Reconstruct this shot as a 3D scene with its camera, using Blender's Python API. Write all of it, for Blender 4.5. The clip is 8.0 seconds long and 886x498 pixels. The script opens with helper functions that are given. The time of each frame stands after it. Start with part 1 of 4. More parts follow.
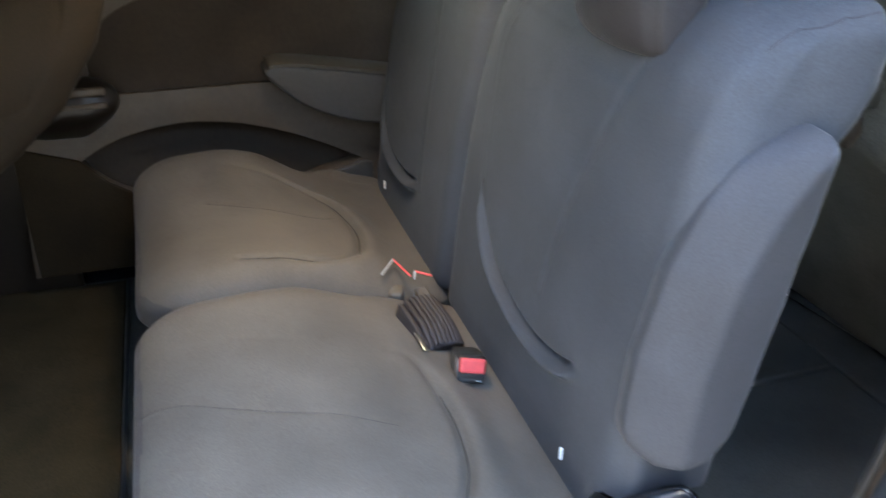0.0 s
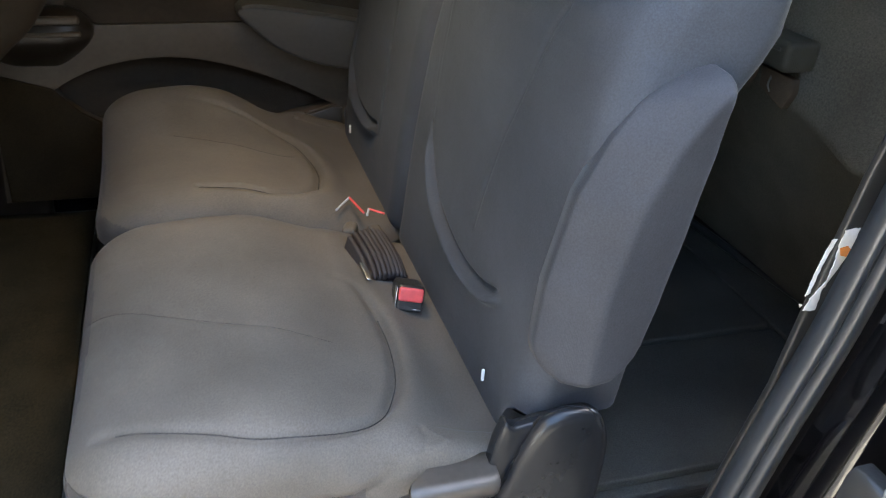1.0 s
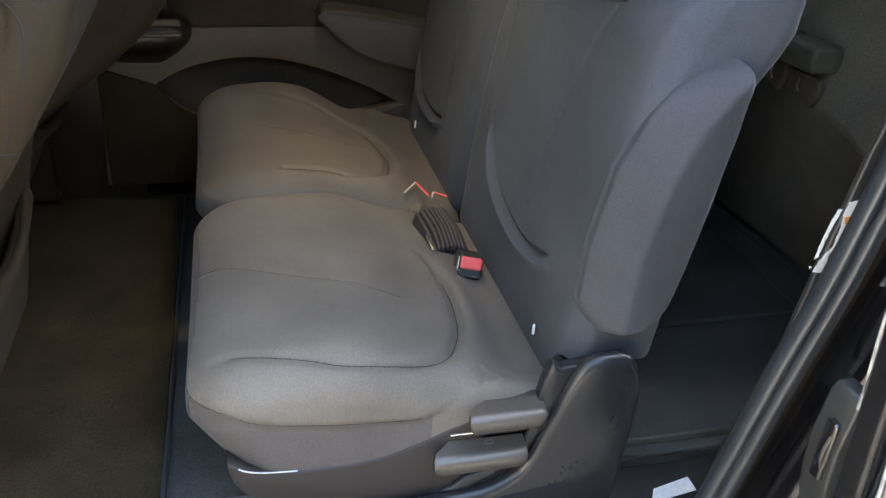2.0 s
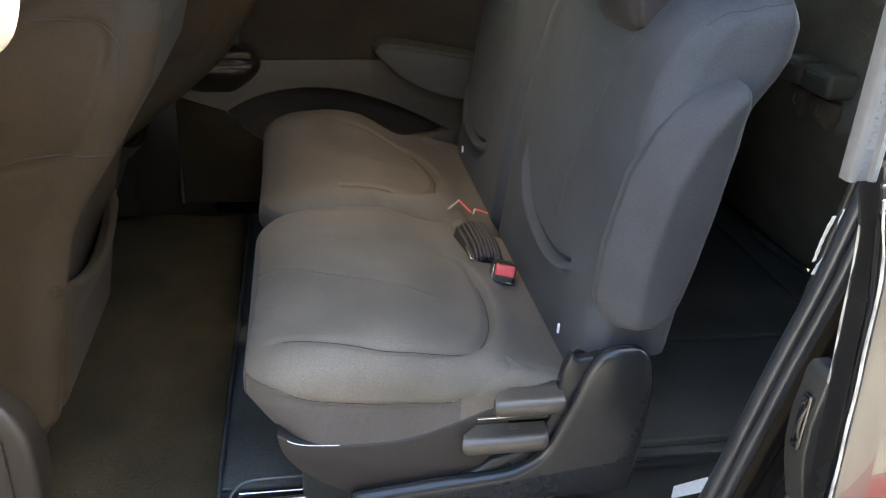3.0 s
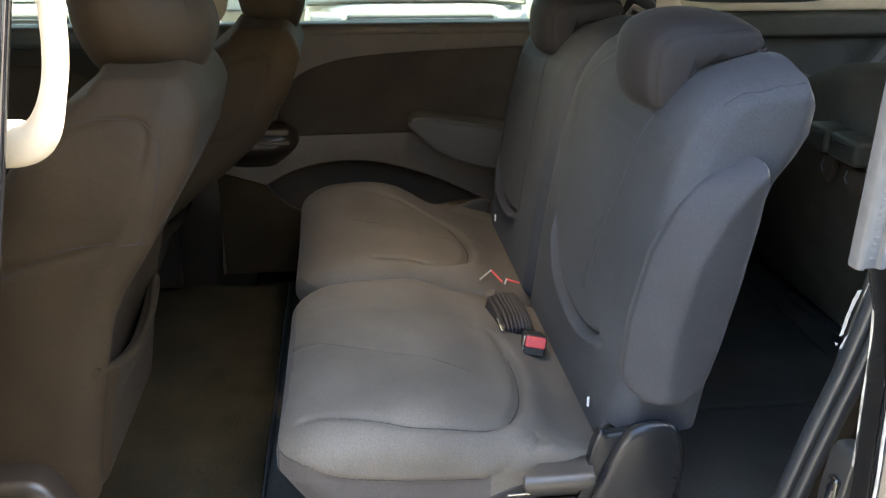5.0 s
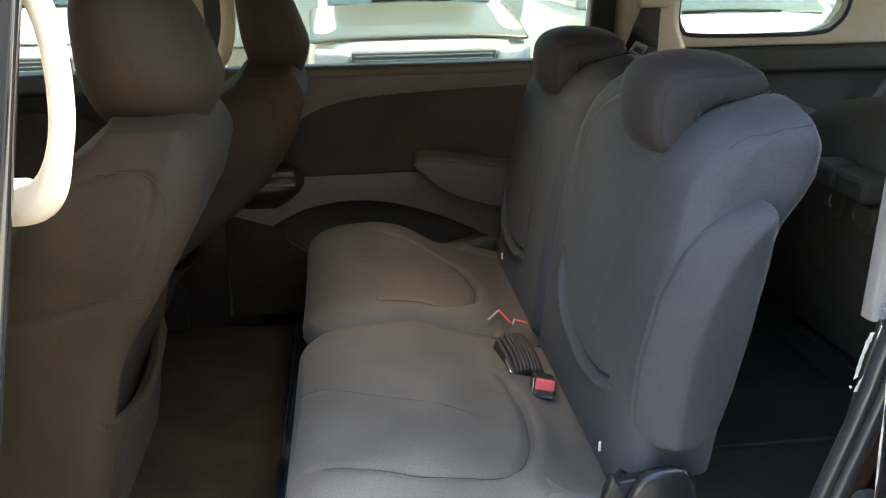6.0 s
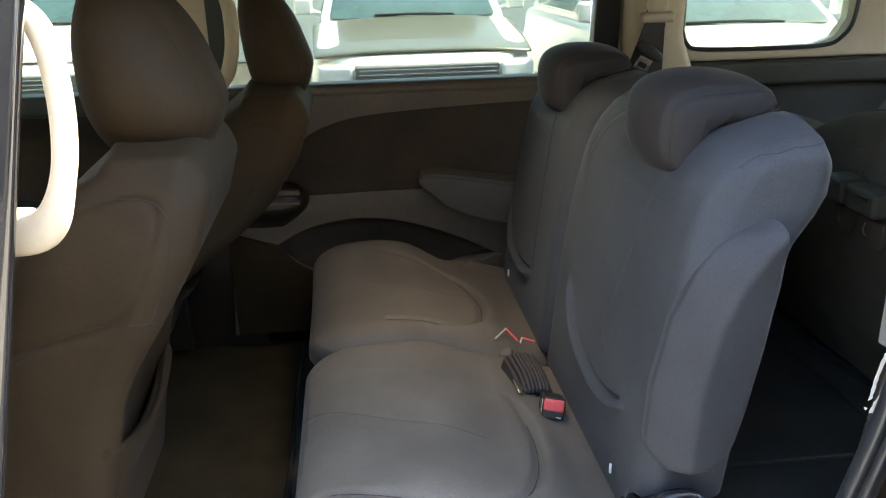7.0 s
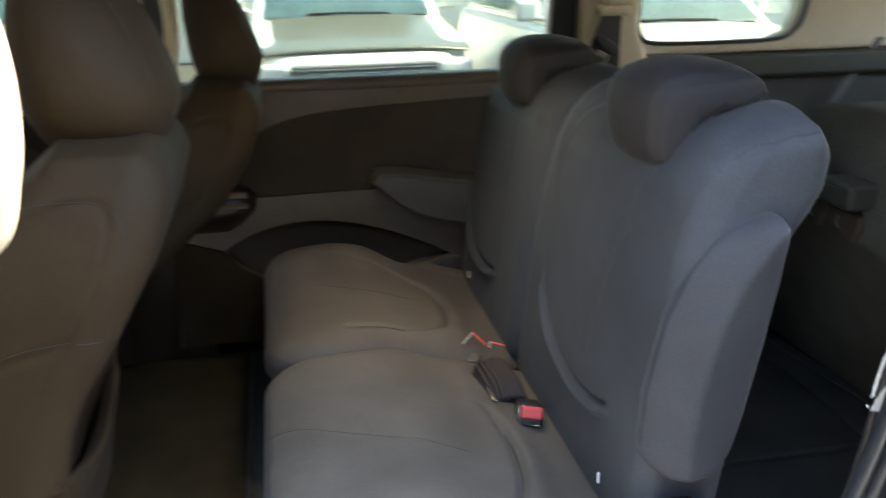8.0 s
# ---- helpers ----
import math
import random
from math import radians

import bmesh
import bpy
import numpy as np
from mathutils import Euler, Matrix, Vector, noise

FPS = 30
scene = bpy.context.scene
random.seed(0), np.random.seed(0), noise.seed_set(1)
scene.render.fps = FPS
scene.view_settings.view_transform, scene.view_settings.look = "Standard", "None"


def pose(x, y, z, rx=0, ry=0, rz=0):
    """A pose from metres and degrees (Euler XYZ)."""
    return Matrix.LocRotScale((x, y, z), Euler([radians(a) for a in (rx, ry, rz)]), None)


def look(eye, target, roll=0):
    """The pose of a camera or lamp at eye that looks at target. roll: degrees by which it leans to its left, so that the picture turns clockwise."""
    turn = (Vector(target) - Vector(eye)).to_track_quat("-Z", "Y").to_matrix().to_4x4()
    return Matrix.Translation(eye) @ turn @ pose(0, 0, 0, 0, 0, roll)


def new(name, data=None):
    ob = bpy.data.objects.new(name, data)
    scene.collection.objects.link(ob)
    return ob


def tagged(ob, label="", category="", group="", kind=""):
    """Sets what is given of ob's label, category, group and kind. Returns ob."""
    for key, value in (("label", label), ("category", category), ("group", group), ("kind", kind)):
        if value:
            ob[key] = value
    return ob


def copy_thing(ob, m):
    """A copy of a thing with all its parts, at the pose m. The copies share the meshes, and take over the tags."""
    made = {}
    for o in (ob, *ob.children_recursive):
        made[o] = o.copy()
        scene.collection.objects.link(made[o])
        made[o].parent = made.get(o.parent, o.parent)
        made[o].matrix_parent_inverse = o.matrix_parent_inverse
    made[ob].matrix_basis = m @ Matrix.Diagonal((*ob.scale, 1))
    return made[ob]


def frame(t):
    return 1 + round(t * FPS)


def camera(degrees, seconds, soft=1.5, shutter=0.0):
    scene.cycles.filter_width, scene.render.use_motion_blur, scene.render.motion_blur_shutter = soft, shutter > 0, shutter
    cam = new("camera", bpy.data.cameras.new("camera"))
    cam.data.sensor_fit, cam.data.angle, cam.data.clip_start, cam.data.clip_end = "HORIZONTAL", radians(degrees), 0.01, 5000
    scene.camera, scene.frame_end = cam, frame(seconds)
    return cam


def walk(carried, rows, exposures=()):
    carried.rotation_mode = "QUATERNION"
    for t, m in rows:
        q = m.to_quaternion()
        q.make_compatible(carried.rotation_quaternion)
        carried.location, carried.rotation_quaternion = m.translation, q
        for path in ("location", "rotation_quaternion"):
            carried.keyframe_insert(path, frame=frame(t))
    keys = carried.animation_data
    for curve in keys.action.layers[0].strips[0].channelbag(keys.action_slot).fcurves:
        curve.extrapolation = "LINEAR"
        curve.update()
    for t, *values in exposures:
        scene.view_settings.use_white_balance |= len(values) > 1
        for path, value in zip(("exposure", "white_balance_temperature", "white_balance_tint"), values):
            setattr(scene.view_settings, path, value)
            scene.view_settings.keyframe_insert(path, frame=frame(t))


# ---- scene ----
from mathutils.bvhtree import BVHTree

cam = camera(56.3, 8.0, soft=1.1, shutter=0.5)
PATH = [
    (0, (0.321, -0.037, 1.437), (0.875, 1.647, 0.512), 0.7),
    (0.2, (0.351, -0.055, 1.438), (0.929, 1.598, 0.476), 1.1),
    (0.5, (0.373, -0.073, 1.439), (0.979, 1.552, 0.443), 1.6),
    (1, (0.372, -0.143, 1.414), (0.938, 1.504, 0.431), 4.1),
    (1.5, (0.326, -0.223, 1.419), (0.852, 1.449, 0.455), 5.0),
    (1.7, (0.296, -0.267, 1.429), (0.792, 1.412, 0.463), 4.5),
    (2.8, (0.287, -0.474, 1.458), (0.662, 1.27, 0.554), 3.1),
    (3, (0.305, -0.498, 1.457), (0.626, 1.267, 0.573), 2.6),
    (3.5, (0.324, -0.533, 1.467), (0.57, 1.253, 0.603), 1.5),
    (4, (0.327, -0.54, 1.482), (0.562, 1.259, 0.639), 1.3),
    (4.5, (0.327, -0.529, 1.494), (0.553, 1.281, 0.673), 0.9),
    (5, (0.331, -0.515, 1.506), (0.551, 1.319, 0.74), 0.3),
    (6.5, (0.332, -0.491, 1.537), (0.534, 1.377, 0.852), -1.1),
    (7, (0.331, -0.481, 1.541), (0.529, 1.392, 0.868), -1.4),
    (7.5, (0.326, -0.469, 1.539), (0.523, 1.408, 0.878), -1.7),
    (7.8, (0.311, -0.436, 1.534), (0.520, 1.440, 0.874), -1.3),
    (7.9, (0.294, -0.417, 1.522), (0.559, 1.451, 0.862), -1.1),
    (8, (0.27, -0.382, 1.51), (0.63, 1.467, 0.839), -1.0),
]
EXPOSURES = [(0.0, 4.60, 6500, 6), (0.5, 4.46, 6600, 6), (1.0, 4.14, 6850, 6), (1.5, 4.14, 7000, 6), (3.0, 3.92, 7100, 6), (4.0, 3.93, 7100, 6), (5.0, 4.0, 6950, 6), (6.5, 3.80, 6950, 6), (8.0, 3.77, 6950, 5)]
walk(cam, [(t, look(eye, target, roll)) for t, eye, target, roll in PATH], EXPOSURES)

# ---- world, sun, exposure ----
world = bpy.data.worlds.new("sky")
scene.world = world
world.use_nodes = True
wn = world.node_tree
sky = wn.nodes.new("ShaderNodeTexSky")
sky.sky_type = "NISHITA"
sky.sun_disc = False
SUN_EL, SUN_AZ = 50.0, 85.0
sky.sun_elevation = radians(SUN_EL)
sky.sun_rotation = radians(SUN_AZ)
wn.links.new(sky.outputs[0], wn.nodes["Background"].inputs[0])
wn.nodes["Background"].inputs[1].default_value = 0.15
sun = new("sun", bpy.data.lights.new("sun", "SUN"))
sun.data.energy, sun.data.angle, sun.data.color = 3.0, radians(0.5), (1.0, 0.95, 0.87)
sd = Vector((math.sin(radians(SUN_AZ)) * math.cos(radians(SUN_EL)), math.cos(radians(SUN_AZ)) * math.cos(radians(SUN_EL)), math.sin(radians(SUN_EL))))
sun.matrix_world = look(sd * 30, (0, 0, 0))
# unseen lamp added over the second row as warm fill light
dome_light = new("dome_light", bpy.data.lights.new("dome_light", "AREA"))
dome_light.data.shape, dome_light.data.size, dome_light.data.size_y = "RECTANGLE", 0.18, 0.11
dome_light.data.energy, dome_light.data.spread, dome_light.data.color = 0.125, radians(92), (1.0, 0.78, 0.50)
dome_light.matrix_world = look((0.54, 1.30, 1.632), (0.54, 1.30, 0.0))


# ---- materials ----
def material(name, base, rough=0.6, metal=0.0, vary=0.12, scale=6.0, bump=0.0, bscale=200.0, fine=0.08, fscale=90.0, sheen=0.0, coat=0.0, spec=0.5):
    """Principled surface with two scales of colour variation and a fine relief."""
    m = bpy.data.materials.new(name)
    m.use_nodes = True
    nt = m.node_tree
    p = nt.nodes["Principled BSDF"]
    tc = nt.nodes.new("ShaderNodeTexCoord")
    n1 = nt.nodes.new("ShaderNodeTexNoise")
    n1.inputs["Scale"].default_value, n1.inputs["Detail"].default_value = scale, 4
    n2 = nt.nodes.new("ShaderNodeTexNoise")
    n2.inputs["Scale"].default_value, n2.inputs["Detail"].default_value = fscale, 3
    nt.links.new(tc.outputs["Object"], n1.inputs["Vector"])
    nt.links.new(tc.outputs["Object"], n2.inputs["Vector"])

    def ramp(src, amount):
        r = nt.nodes.new("ShaderNodeMapRange")
        r.inputs["From Min"].default_value, r.inputs["From Max"].default_value = 0.3, 0.7
        r.inputs["To Min"].default_value, r.inputs["To Max"].default_value = 1 - amount, 1 + amount
        nt.links.new(src, r.inputs["Value"])
        return r.outputs[0]

    mul = nt.nodes.new("ShaderNodeMath")
    mul.operation = "MULTIPLY"
    nt.links.new(ramp(n1.outputs["Fac"], vary), mul.inputs[0])
    nt.links.new(ramp(n2.outputs["Fac"], fine), mul.inputs[1])
    vm = nt.nodes.new("ShaderNodeVectorMath")
    vm.operation = "SCALE"
    vm.inputs[0].default_value = base
    nt.links.new(mul.outputs[0], vm.inputs["Scale"])
    nt.links.new(vm.outputs[0], p.inputs["Base Color"])
    rr = nt.nodes.new("ShaderNodeMapRange")
    rr.inputs["To Min"].default_value, rr.inputs["To Max"].default_value = max(rough - 0.08, 0.02), min(rough + 0.08, 1)
    nt.links.new(n1.outputs["Fac"], rr.inputs["Value"])
    nt.links.new(rr.outputs[0], p.inputs["Roughness"])
    p.inputs["Metallic"].default_value = metal
    p.inputs["Sheen Weight"].default_value = sheen
    p.inputs["Sheen Roughness"].default_value = 0.32
    p.inputs["Coat Weight"].default_value = coat
    p.inputs["Coat Roughness"].default_value = 0.03
    p.inputs["Specular IOR Level"].default_value = spec
    if bump:
        n3 = nt.nodes.new("ShaderNodeTexNoise")
        n3.inputs["Scale"].default_value, n3.inputs["Detail"].default_value = bscale, 2
        nt.links.new(tc.outputs["Object"], n3.inputs["Vector"])
        b = nt.nodes.new("ShaderNodeBump")
        b.inputs["Strength"].default_value, b.inputs["Distance"].default_value = bump, 0.002
        nt.links.new(n3.outputs["Fac"], b.inputs["Height"])
        nt.links.new(b.outputs[0], p.inputs["Normal"])
    return m


def woven(name, base, sheen=0.07, rough=0.74, spec=0.34):
    """Knitted seat cloth: fine crossing ribs, mottled wear, soft sheen."""
    m = material(name, base, rough, vary=0.18, scale=7, fine=0.18, fscale=420, sheen=sheen, spec=spec)
    nt = m.node_tree
    p = nt.nodes["Principled BSDF"]
    tc = nt.nodes.new("ShaderNodeTexCoord")
    total = None
    for d in ("X", "Y", "Z"):
        w = nt.nodes.new("ShaderNodeTexWave")
        w.bands_direction = d
        w.inputs["Scale"].default_value, w.inputs["Distortion"].default_value = 240, 2.0
        nt.links.new(tc.outputs["Object"], w.inputs["Vector"])
        if total is None:
            total = w.outputs["Fac"]
        else:
            a = nt.nodes.new("ShaderNodeMath")
            nt.links.new(total, a.inputs[0])
            nt.links.new(w.outputs["Fac"], a.inputs[1])
            total = a.outputs[0]
    soft = nt.nodes.new("ShaderNodeTexNoise")
    soft.inputs["Scale"].default_value, soft.inputs["Detail"].default_value = 14, 3
    nt.links.new(tc.outputs["Object"], soft.inputs["Vector"])
    b1 = nt.nodes.new("ShaderNodeBump")
    b1.inputs["Strength"].default_value, b1.inputs["Distance"].default_value = 0.18, 0.012
    nt.links.new(soft.outputs["Fac"], b1.inputs["Height"])
    b = nt.nodes.new("ShaderNodeBump")
    b.inputs["Strength"].default_value, b.inputs["Distance"].default_value = 0.12, 0.0008
    nt.links.new(total, b.inputs["Height"])
    nt.links.new(b1.outputs[0], b.inputs["Normal"])
    nt.links.new(b.outputs[0], p.inputs["Normal"])
    return m


def glass(name, tint, gloss=0.06):
    m = bpy.data.materials.new(name)
    m.use_nodes = True
    nt = m.node_tree
    nt.nodes.clear()
    out = nt.nodes.new("ShaderNodeOutputMaterial")
    t = nt.nodes.new("ShaderNodeBsdfTransparent")
    t.inputs[0].default_value = (*tint, 1)
    g = nt.nodes.new("ShaderNodeBsdfGlossy")
    g.inputs["Roughness"].default_value = gloss
    f = nt.nodes.new("ShaderNodeFresnel")
    f.inputs[0].default_value = 1.45
    mix = nt.nodes.new("ShaderNodeMixShader")
    nt.links.new(f.outputs[0], mix.inputs[0])
    nt.links.new(t.outputs[0], mix.inputs[1])
    nt.links.new(g.outputs[0], mix.inputs[2])
    nt.links.new(mix.outputs[0], out.inputs[0])
    return m


# same cloth; base colours carry the light on cushions, shade on backs and bolsters
CLOTH = woven("cushion_cloth_lit", (0.106, 0.0925, 0.077))
CLOTH_SHADED = woven("backrest_cloth_shaded", (0.0395, 0.0435, 0.0515))
# same cloth, base colour darkened and browned to carry shade and warm light
CLOTH_FRONT_SHADED = woven("front_cloth_shaded", (0.0255, 0.0164, 0.0080), sheen=0.015, spec=0.18)
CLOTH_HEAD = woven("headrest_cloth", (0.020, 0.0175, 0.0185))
CLOTH_SHADED_SIDE = woven("bolster_cloth_shaded", (0.041, 0.0430, 0.0500))
# same cloth again, the shade of the side put into a darker base
CLOTH_SKIRT_SHADED = woven("skirt_cloth_shaded", (0.068, 0.060, 0.056))
SHIELDC = material("brown_grey_shield", (0.021, 0.0175, 0.0165), 0.55, vary=0.10, bump=0.1, bscale=500, spec=0.3)
THREAD = material("seam_thread", (0.030, 0.027, 0.026), 0.9, spec=0.1)
SHIELDP = material("satin_plastic", (0.014, 0.015, 0.017), 0.27, vary=0.06, spec=0.36)
COVERP = material("brown_plastic", (0.021, 0.0155, 0.0115), 0.36, vary=0.08, spec=0.45)
PLASTIC = material("dark_plastic", (0.027, 0.027, 0.026), 0.32, bump=0.25, bscale=700, vary=0.15)
LEVER = material("lever_paint", (0.080, 0.070, 0.060), 0.36, metal=0.35, vary=0.08, bump=0.05)
CARPET = material("carpet", (0.034, 0.0262, 0.0145), 0.95, vary=0.3, scale=7, bump=0.9, bscale=380, fine=0.35, fscale=300, spec=0.1)
BOARD = material("cargo_board", (0.056, 0.057, 0.053), 0.8, vary=0.25, bump=0.6, bscale=420, fine=0.25, fscale=300, spec=0.2)
SHELL = material("seat_shell_carpet", (0.068, 0.066, 0.056), 0.9, vary=0.25, bump=0.5, bscale=420, fine=0.25, fscale=300, spec=0.15)
RUBBER = material("seal_rubber", (0.032, 0.036, 0.041), 0.33, vary=0.08, scale=8, spec=0.6)
EDGEPAINT = material("satin_black_paint", (0.016, 0.016, 0.017), 0.26, coat=0.7, vary=0.1, fine=0.05, spec=0.9)
PAINT = material("black_paint", (0.006, 0.006, 0.007), 0.10, coat=1.0, vary=0.1, fine=0.05, spec=1.0)
PALE_TRIM = material("pale_trim", (0.085, 0.079, 0.069), 0.6, bump=0.3, bscale=500, vary=0.1)
BEIGE = material("beige_plastic", (0.60, 0.50, 0.36), 0.5, bump=0.15, bscale=600, vary=0.05, fine=0.03)
HEADLINER = material("headliner_cloth", (0.55, 0.47, 0.36), 0.95, bump=0.5, bscale=350, vary=0.05, spec=0.1)
TRIM = material("door_trim", (0.094, 0.073, 0.052), 0.5, bump=0.35, bscale=500, vary=0.12)
TRIM_DARK = material("door_insert", (0.053, 0.040, 0.029), 0.8, bump=0.5, bscale=350, vary=0.2, spec=0.2)
TRIM_GREY = material("grey_trim", (0.060, 0.057, 0.053), 0.5, bump=0.3, bscale=500)
TRIM_OLIVE = material("olive_quarter_trim", (0.044, 0.042, 0.033), 0.6, bump=0.35, bscale=450, spec=0.3)
TRIM_BLUE = material("blue_grey_trim", (0.050, 0.056, 0.056), 0.5, bump=0.3, bscale=500)
DOOR_CARPET = material("door_carpet", (0.026, 0.0185, 0.0105), 0.95, vary=0.25, bump=0.6, bscale=380, fine=0.2, fscale=300, spec=0.1)
GREYRUB = material("grey_rubber", (0.105, 0.106, 0.108), 0.5, vary=0.1, bump=0.1)
WEB = material("belt_webbing", (0.031, 0.024, 0.024), 0.6, bump=0.5, bscale=500, vary=0.15)
RED = material("red_plastic", (0.75, 0.095, 0.095), 0.35, vary=0.05)
STEEL = material("bright_steel", (0.62, 0.62, 0.62), 0.25, metal=1.0, vary=0.08)
BEAD = material("worn_highlight_bead", (0.42, 0.41, 0.39), 0.35, vary=0.6, scale=30, bump=0.4, bscale=200)
LIP = material("pale_lip", (0.50, 0.51, 0.52), 0.4)
WHITE = material("white_label", (0.8, 0.8, 0.78), 0.6, vary=0.06)
ORANGE = material("orange_print", (0.75, 0.27, 0.06), 0.6)
REDPAINT = material("red_ground_paint", (0.17, 0.040, 0.032), 0.8, vary=0.2, scale=2, bump=0.4, bscale=60)
PAVING = material("asphalt", (0.052, 0.049, 0.045), 0.9, vary=0.18, scale=0.8, bump=0.25, bscale=60, fine=0.12, fscale=30)
CONCRETE = material("pale_concrete", (0.26, 0.235, 0.19), 0.85, vary=0.35, scale=2.5, bump=0.5, bscale=50, fine=0.15, fscale=30)
WHITEPAINT = material("white_car_paint", (0.78, 0.78, 0.76), 0.25, coat=0.8, vary=0.04, scale=2)
HOODPAINT = material("silver_car_paint", (0.115, 0.113, 0.092), 0.4, metal=0.2, coat=0.3, vary=0.06, scale=2)
TYRE = material("tyre_rubber", (0.02, 0.02, 0.02), 0.85, bump=0.3, bscale=120)
LAMP = material("lamp_lens", (0.75, 0.77, 0.8), 0.12, coat=1.0, vary=0.1, scale=25)
PLASTER = material("wall_render", (0.72, 0.71, 0.68), 0.9, vary=0.12, scale=0.6, bump=0.5, bscale=40)
GREYWALL = material("grey_brown_wall", (0.20, 0.17, 0.14), 0.9, vary=0.15, scale=1.2, bump=0.5, bscale=30)
CLEARGLASS = glass("clear_windscreen_glass", (0.84, 0.88, 0.86))
SIDEGLASS = glass("tinted_side_glass", (0.54, 0.57, 0.50))
CARGLASS = material("car_windscreen", (0.045, 0.085, 0.08), 0.06, coat=1.0, vary=0.3, scale=3)


# ---- mesh helpers ----
def mesh_object(name, verts, faces, mat, parent=None, smooth=True, label=""):
    me = bpy.data.meshes.new(name)
    me.from_pydata([tuple(map(float, v)) for v in verts], [], [tuple(map(int, f)) for f in faces])
    me.validate()
    if mat:
        me.materials.append(mat)
    bm = bmesh.new()
    bm.from_mesh(me)
    bmesh.ops.recalc_face_normals(bm, faces=bm.faces)
    bm.to_mesh(me)
    bm.free()
    if smooth:
        me.polygons.foreach_set("use_smooth", [True] * len(me.polygons))
    ob = new(name, me)
    ob.parent = parent
    if label:
        ob["label"] = label
    return ob


def part(name, bm, mat, parent, label="", smooth=False):
    me = bpy.data.meshes.new(name)
    bmesh.ops.recalc_face_normals(bm, faces=bm.faces)
    bm.to_mesh(me)
    bm.free()
    me.materials.append(mat)
    if smooth:
        me.polygons.foreach_set("use_smooth", [True] * len(me.polygons))
    ob = new(name, me)
    ob.parent = parent
    if label:
        ob["label"] = label
    return ob


def thing(name, label, category, group="", kind="", at=(0, 0, 0)):
    e = new(name)
    e.empty_display_size = 0.05
    return tagged(e, label, category, group, kind)


def rblock(lo, hi, r, n, fn=None):
    """A rounded block between two corners as a dense grid; fn moves its points."""
    lo, hi = np.array(lo, float), np.array(hi, float)
    size = hi - lo
    r3 = np.minimum(np.array([r, r, r]) if np.isscalar(r) else np.array(r, float), size / 2 - 1e-4)
    axes = []
    for k in range(3):
        m = max(3, int(4 + n[k] * 0.1))
        ang = np.linspace(0, math.pi / 4, m + 1)[1:]
        c = np.tan(ang)
        inner = np.linspace(r3[k], size[k] - r3[k], n[k])
        first = r3[k] * (1 - c[::-1])
        last = size[k] - r3[k] * (1 - c)
        axes.append(np.concatenate([first, inner, last]))
    axes = [np.unique(np.round(a, 7)) for a in axes]
    index, verts, faces = {}, [], []

    def vid(key):
        if key not in index:
            index[key] = len(verts)
            verts.append([axes[0][key[0]], axes[1][key[1]], axes[2][key[2]]])
        return index[key]

    L = [len(a) - 1 for a in axes]
    for k in range(3):
        a, b = [(1, 2), (0, 2), (0, 1)][k]
        for end in (0, L[k]):
            for i in range(L[a]):
                for j in range(L[b]):
                    q = []
                    for di, dj in ((0, 0), (1, 0), (1, 1), (0, 1)):
                        key = [0, 0, 0]
                        key[k], key[a], key[b] = end, i + di, j + dj
                        q.append(vid(tuple(key)))
                    faces.append(q)
    v = np.array(verts)
    inner = np.clip(v, r3, size - r3)
    d = (v - inner) / r3
    length = np.linalg.norm(d, axis=1)
    # squash the cube corner onto the sphere
    m = np.max(np.abs(d), axis=1)
    scale = np.where(length > 1e-9, m / np.maximum(length, 1e-9), 1)
    v = inner + d * scale[:, None] * r3
    # keep flat faces flat
    v = v + lo
    if fn:
        v = fn(v)
    return v, faces


def block(name, lo, hi, r, mat, parent=None, n=(6, 6, 6), fn=None, label=""):
    v, f = rblock(lo, hi, r, n, fn)
    return mesh_object(name, v, f, mat, parent, True, label)


def plate(name, outline, y0, y1, mat, parent=None, bevel=0.004, axis="y", label="", holes=()):
    """A flat board: an outline in (x, z) (axis y), (x, y) (axis z) or (y, z) (axis x), pulled from y0 to y1, edges bevelled; holes go through."""
    bm = bmesh.new()

    def put(p, w):
        return {"y": (p[0], w, p[1]), "z": (p[0], p[1], w), "x": (w, p[0], p[1])}[axis]

    edges = []
    for loop in (outline, *holes):
        vs = [bm.verts.new(put(p, y0)) for p in loop]
        edges += [bm.edges.new((vs[i], vs[(i + 1) % len(vs)])) for i in range(len(vs))]
    if holes:
        bmesh.ops.triangle_fill(bm, use_beauty=True, use_dissolve=False, edges=edges)
    else:
        bm.faces.new(vs)
    g = bmesh.ops.extrude_face_region(bm, geom=bm.faces[:])
    shift = Vector(put((0, 0), y1 - y0))
    bmesh.ops.translate(bm, vec=shift, verts=[e for e in g["geom"] if isinstance(e, bmesh.types.BMVert)])
    bmesh.ops.recalc_face_normals(bm, faces=bm.faces)
    if bevel:
        sharp = [e for e in bm.edges if len(e.link_faces) == 2 and e.calc_face_angle(0) > 0.9]
        bmesh.ops.bevel(bm, geom=sharp, offset=bevel, segments=3, affect="EDGES", profile=0.5, clamp_overlap=True)
    ob = part(name, bm, mat, parent, label)
    me = ob.data
    me.polygons.foreach_set("use_smooth", [True] * len(me.polygons))
    me.set_sharp_from_angle(angle=radians(35))
    return ob


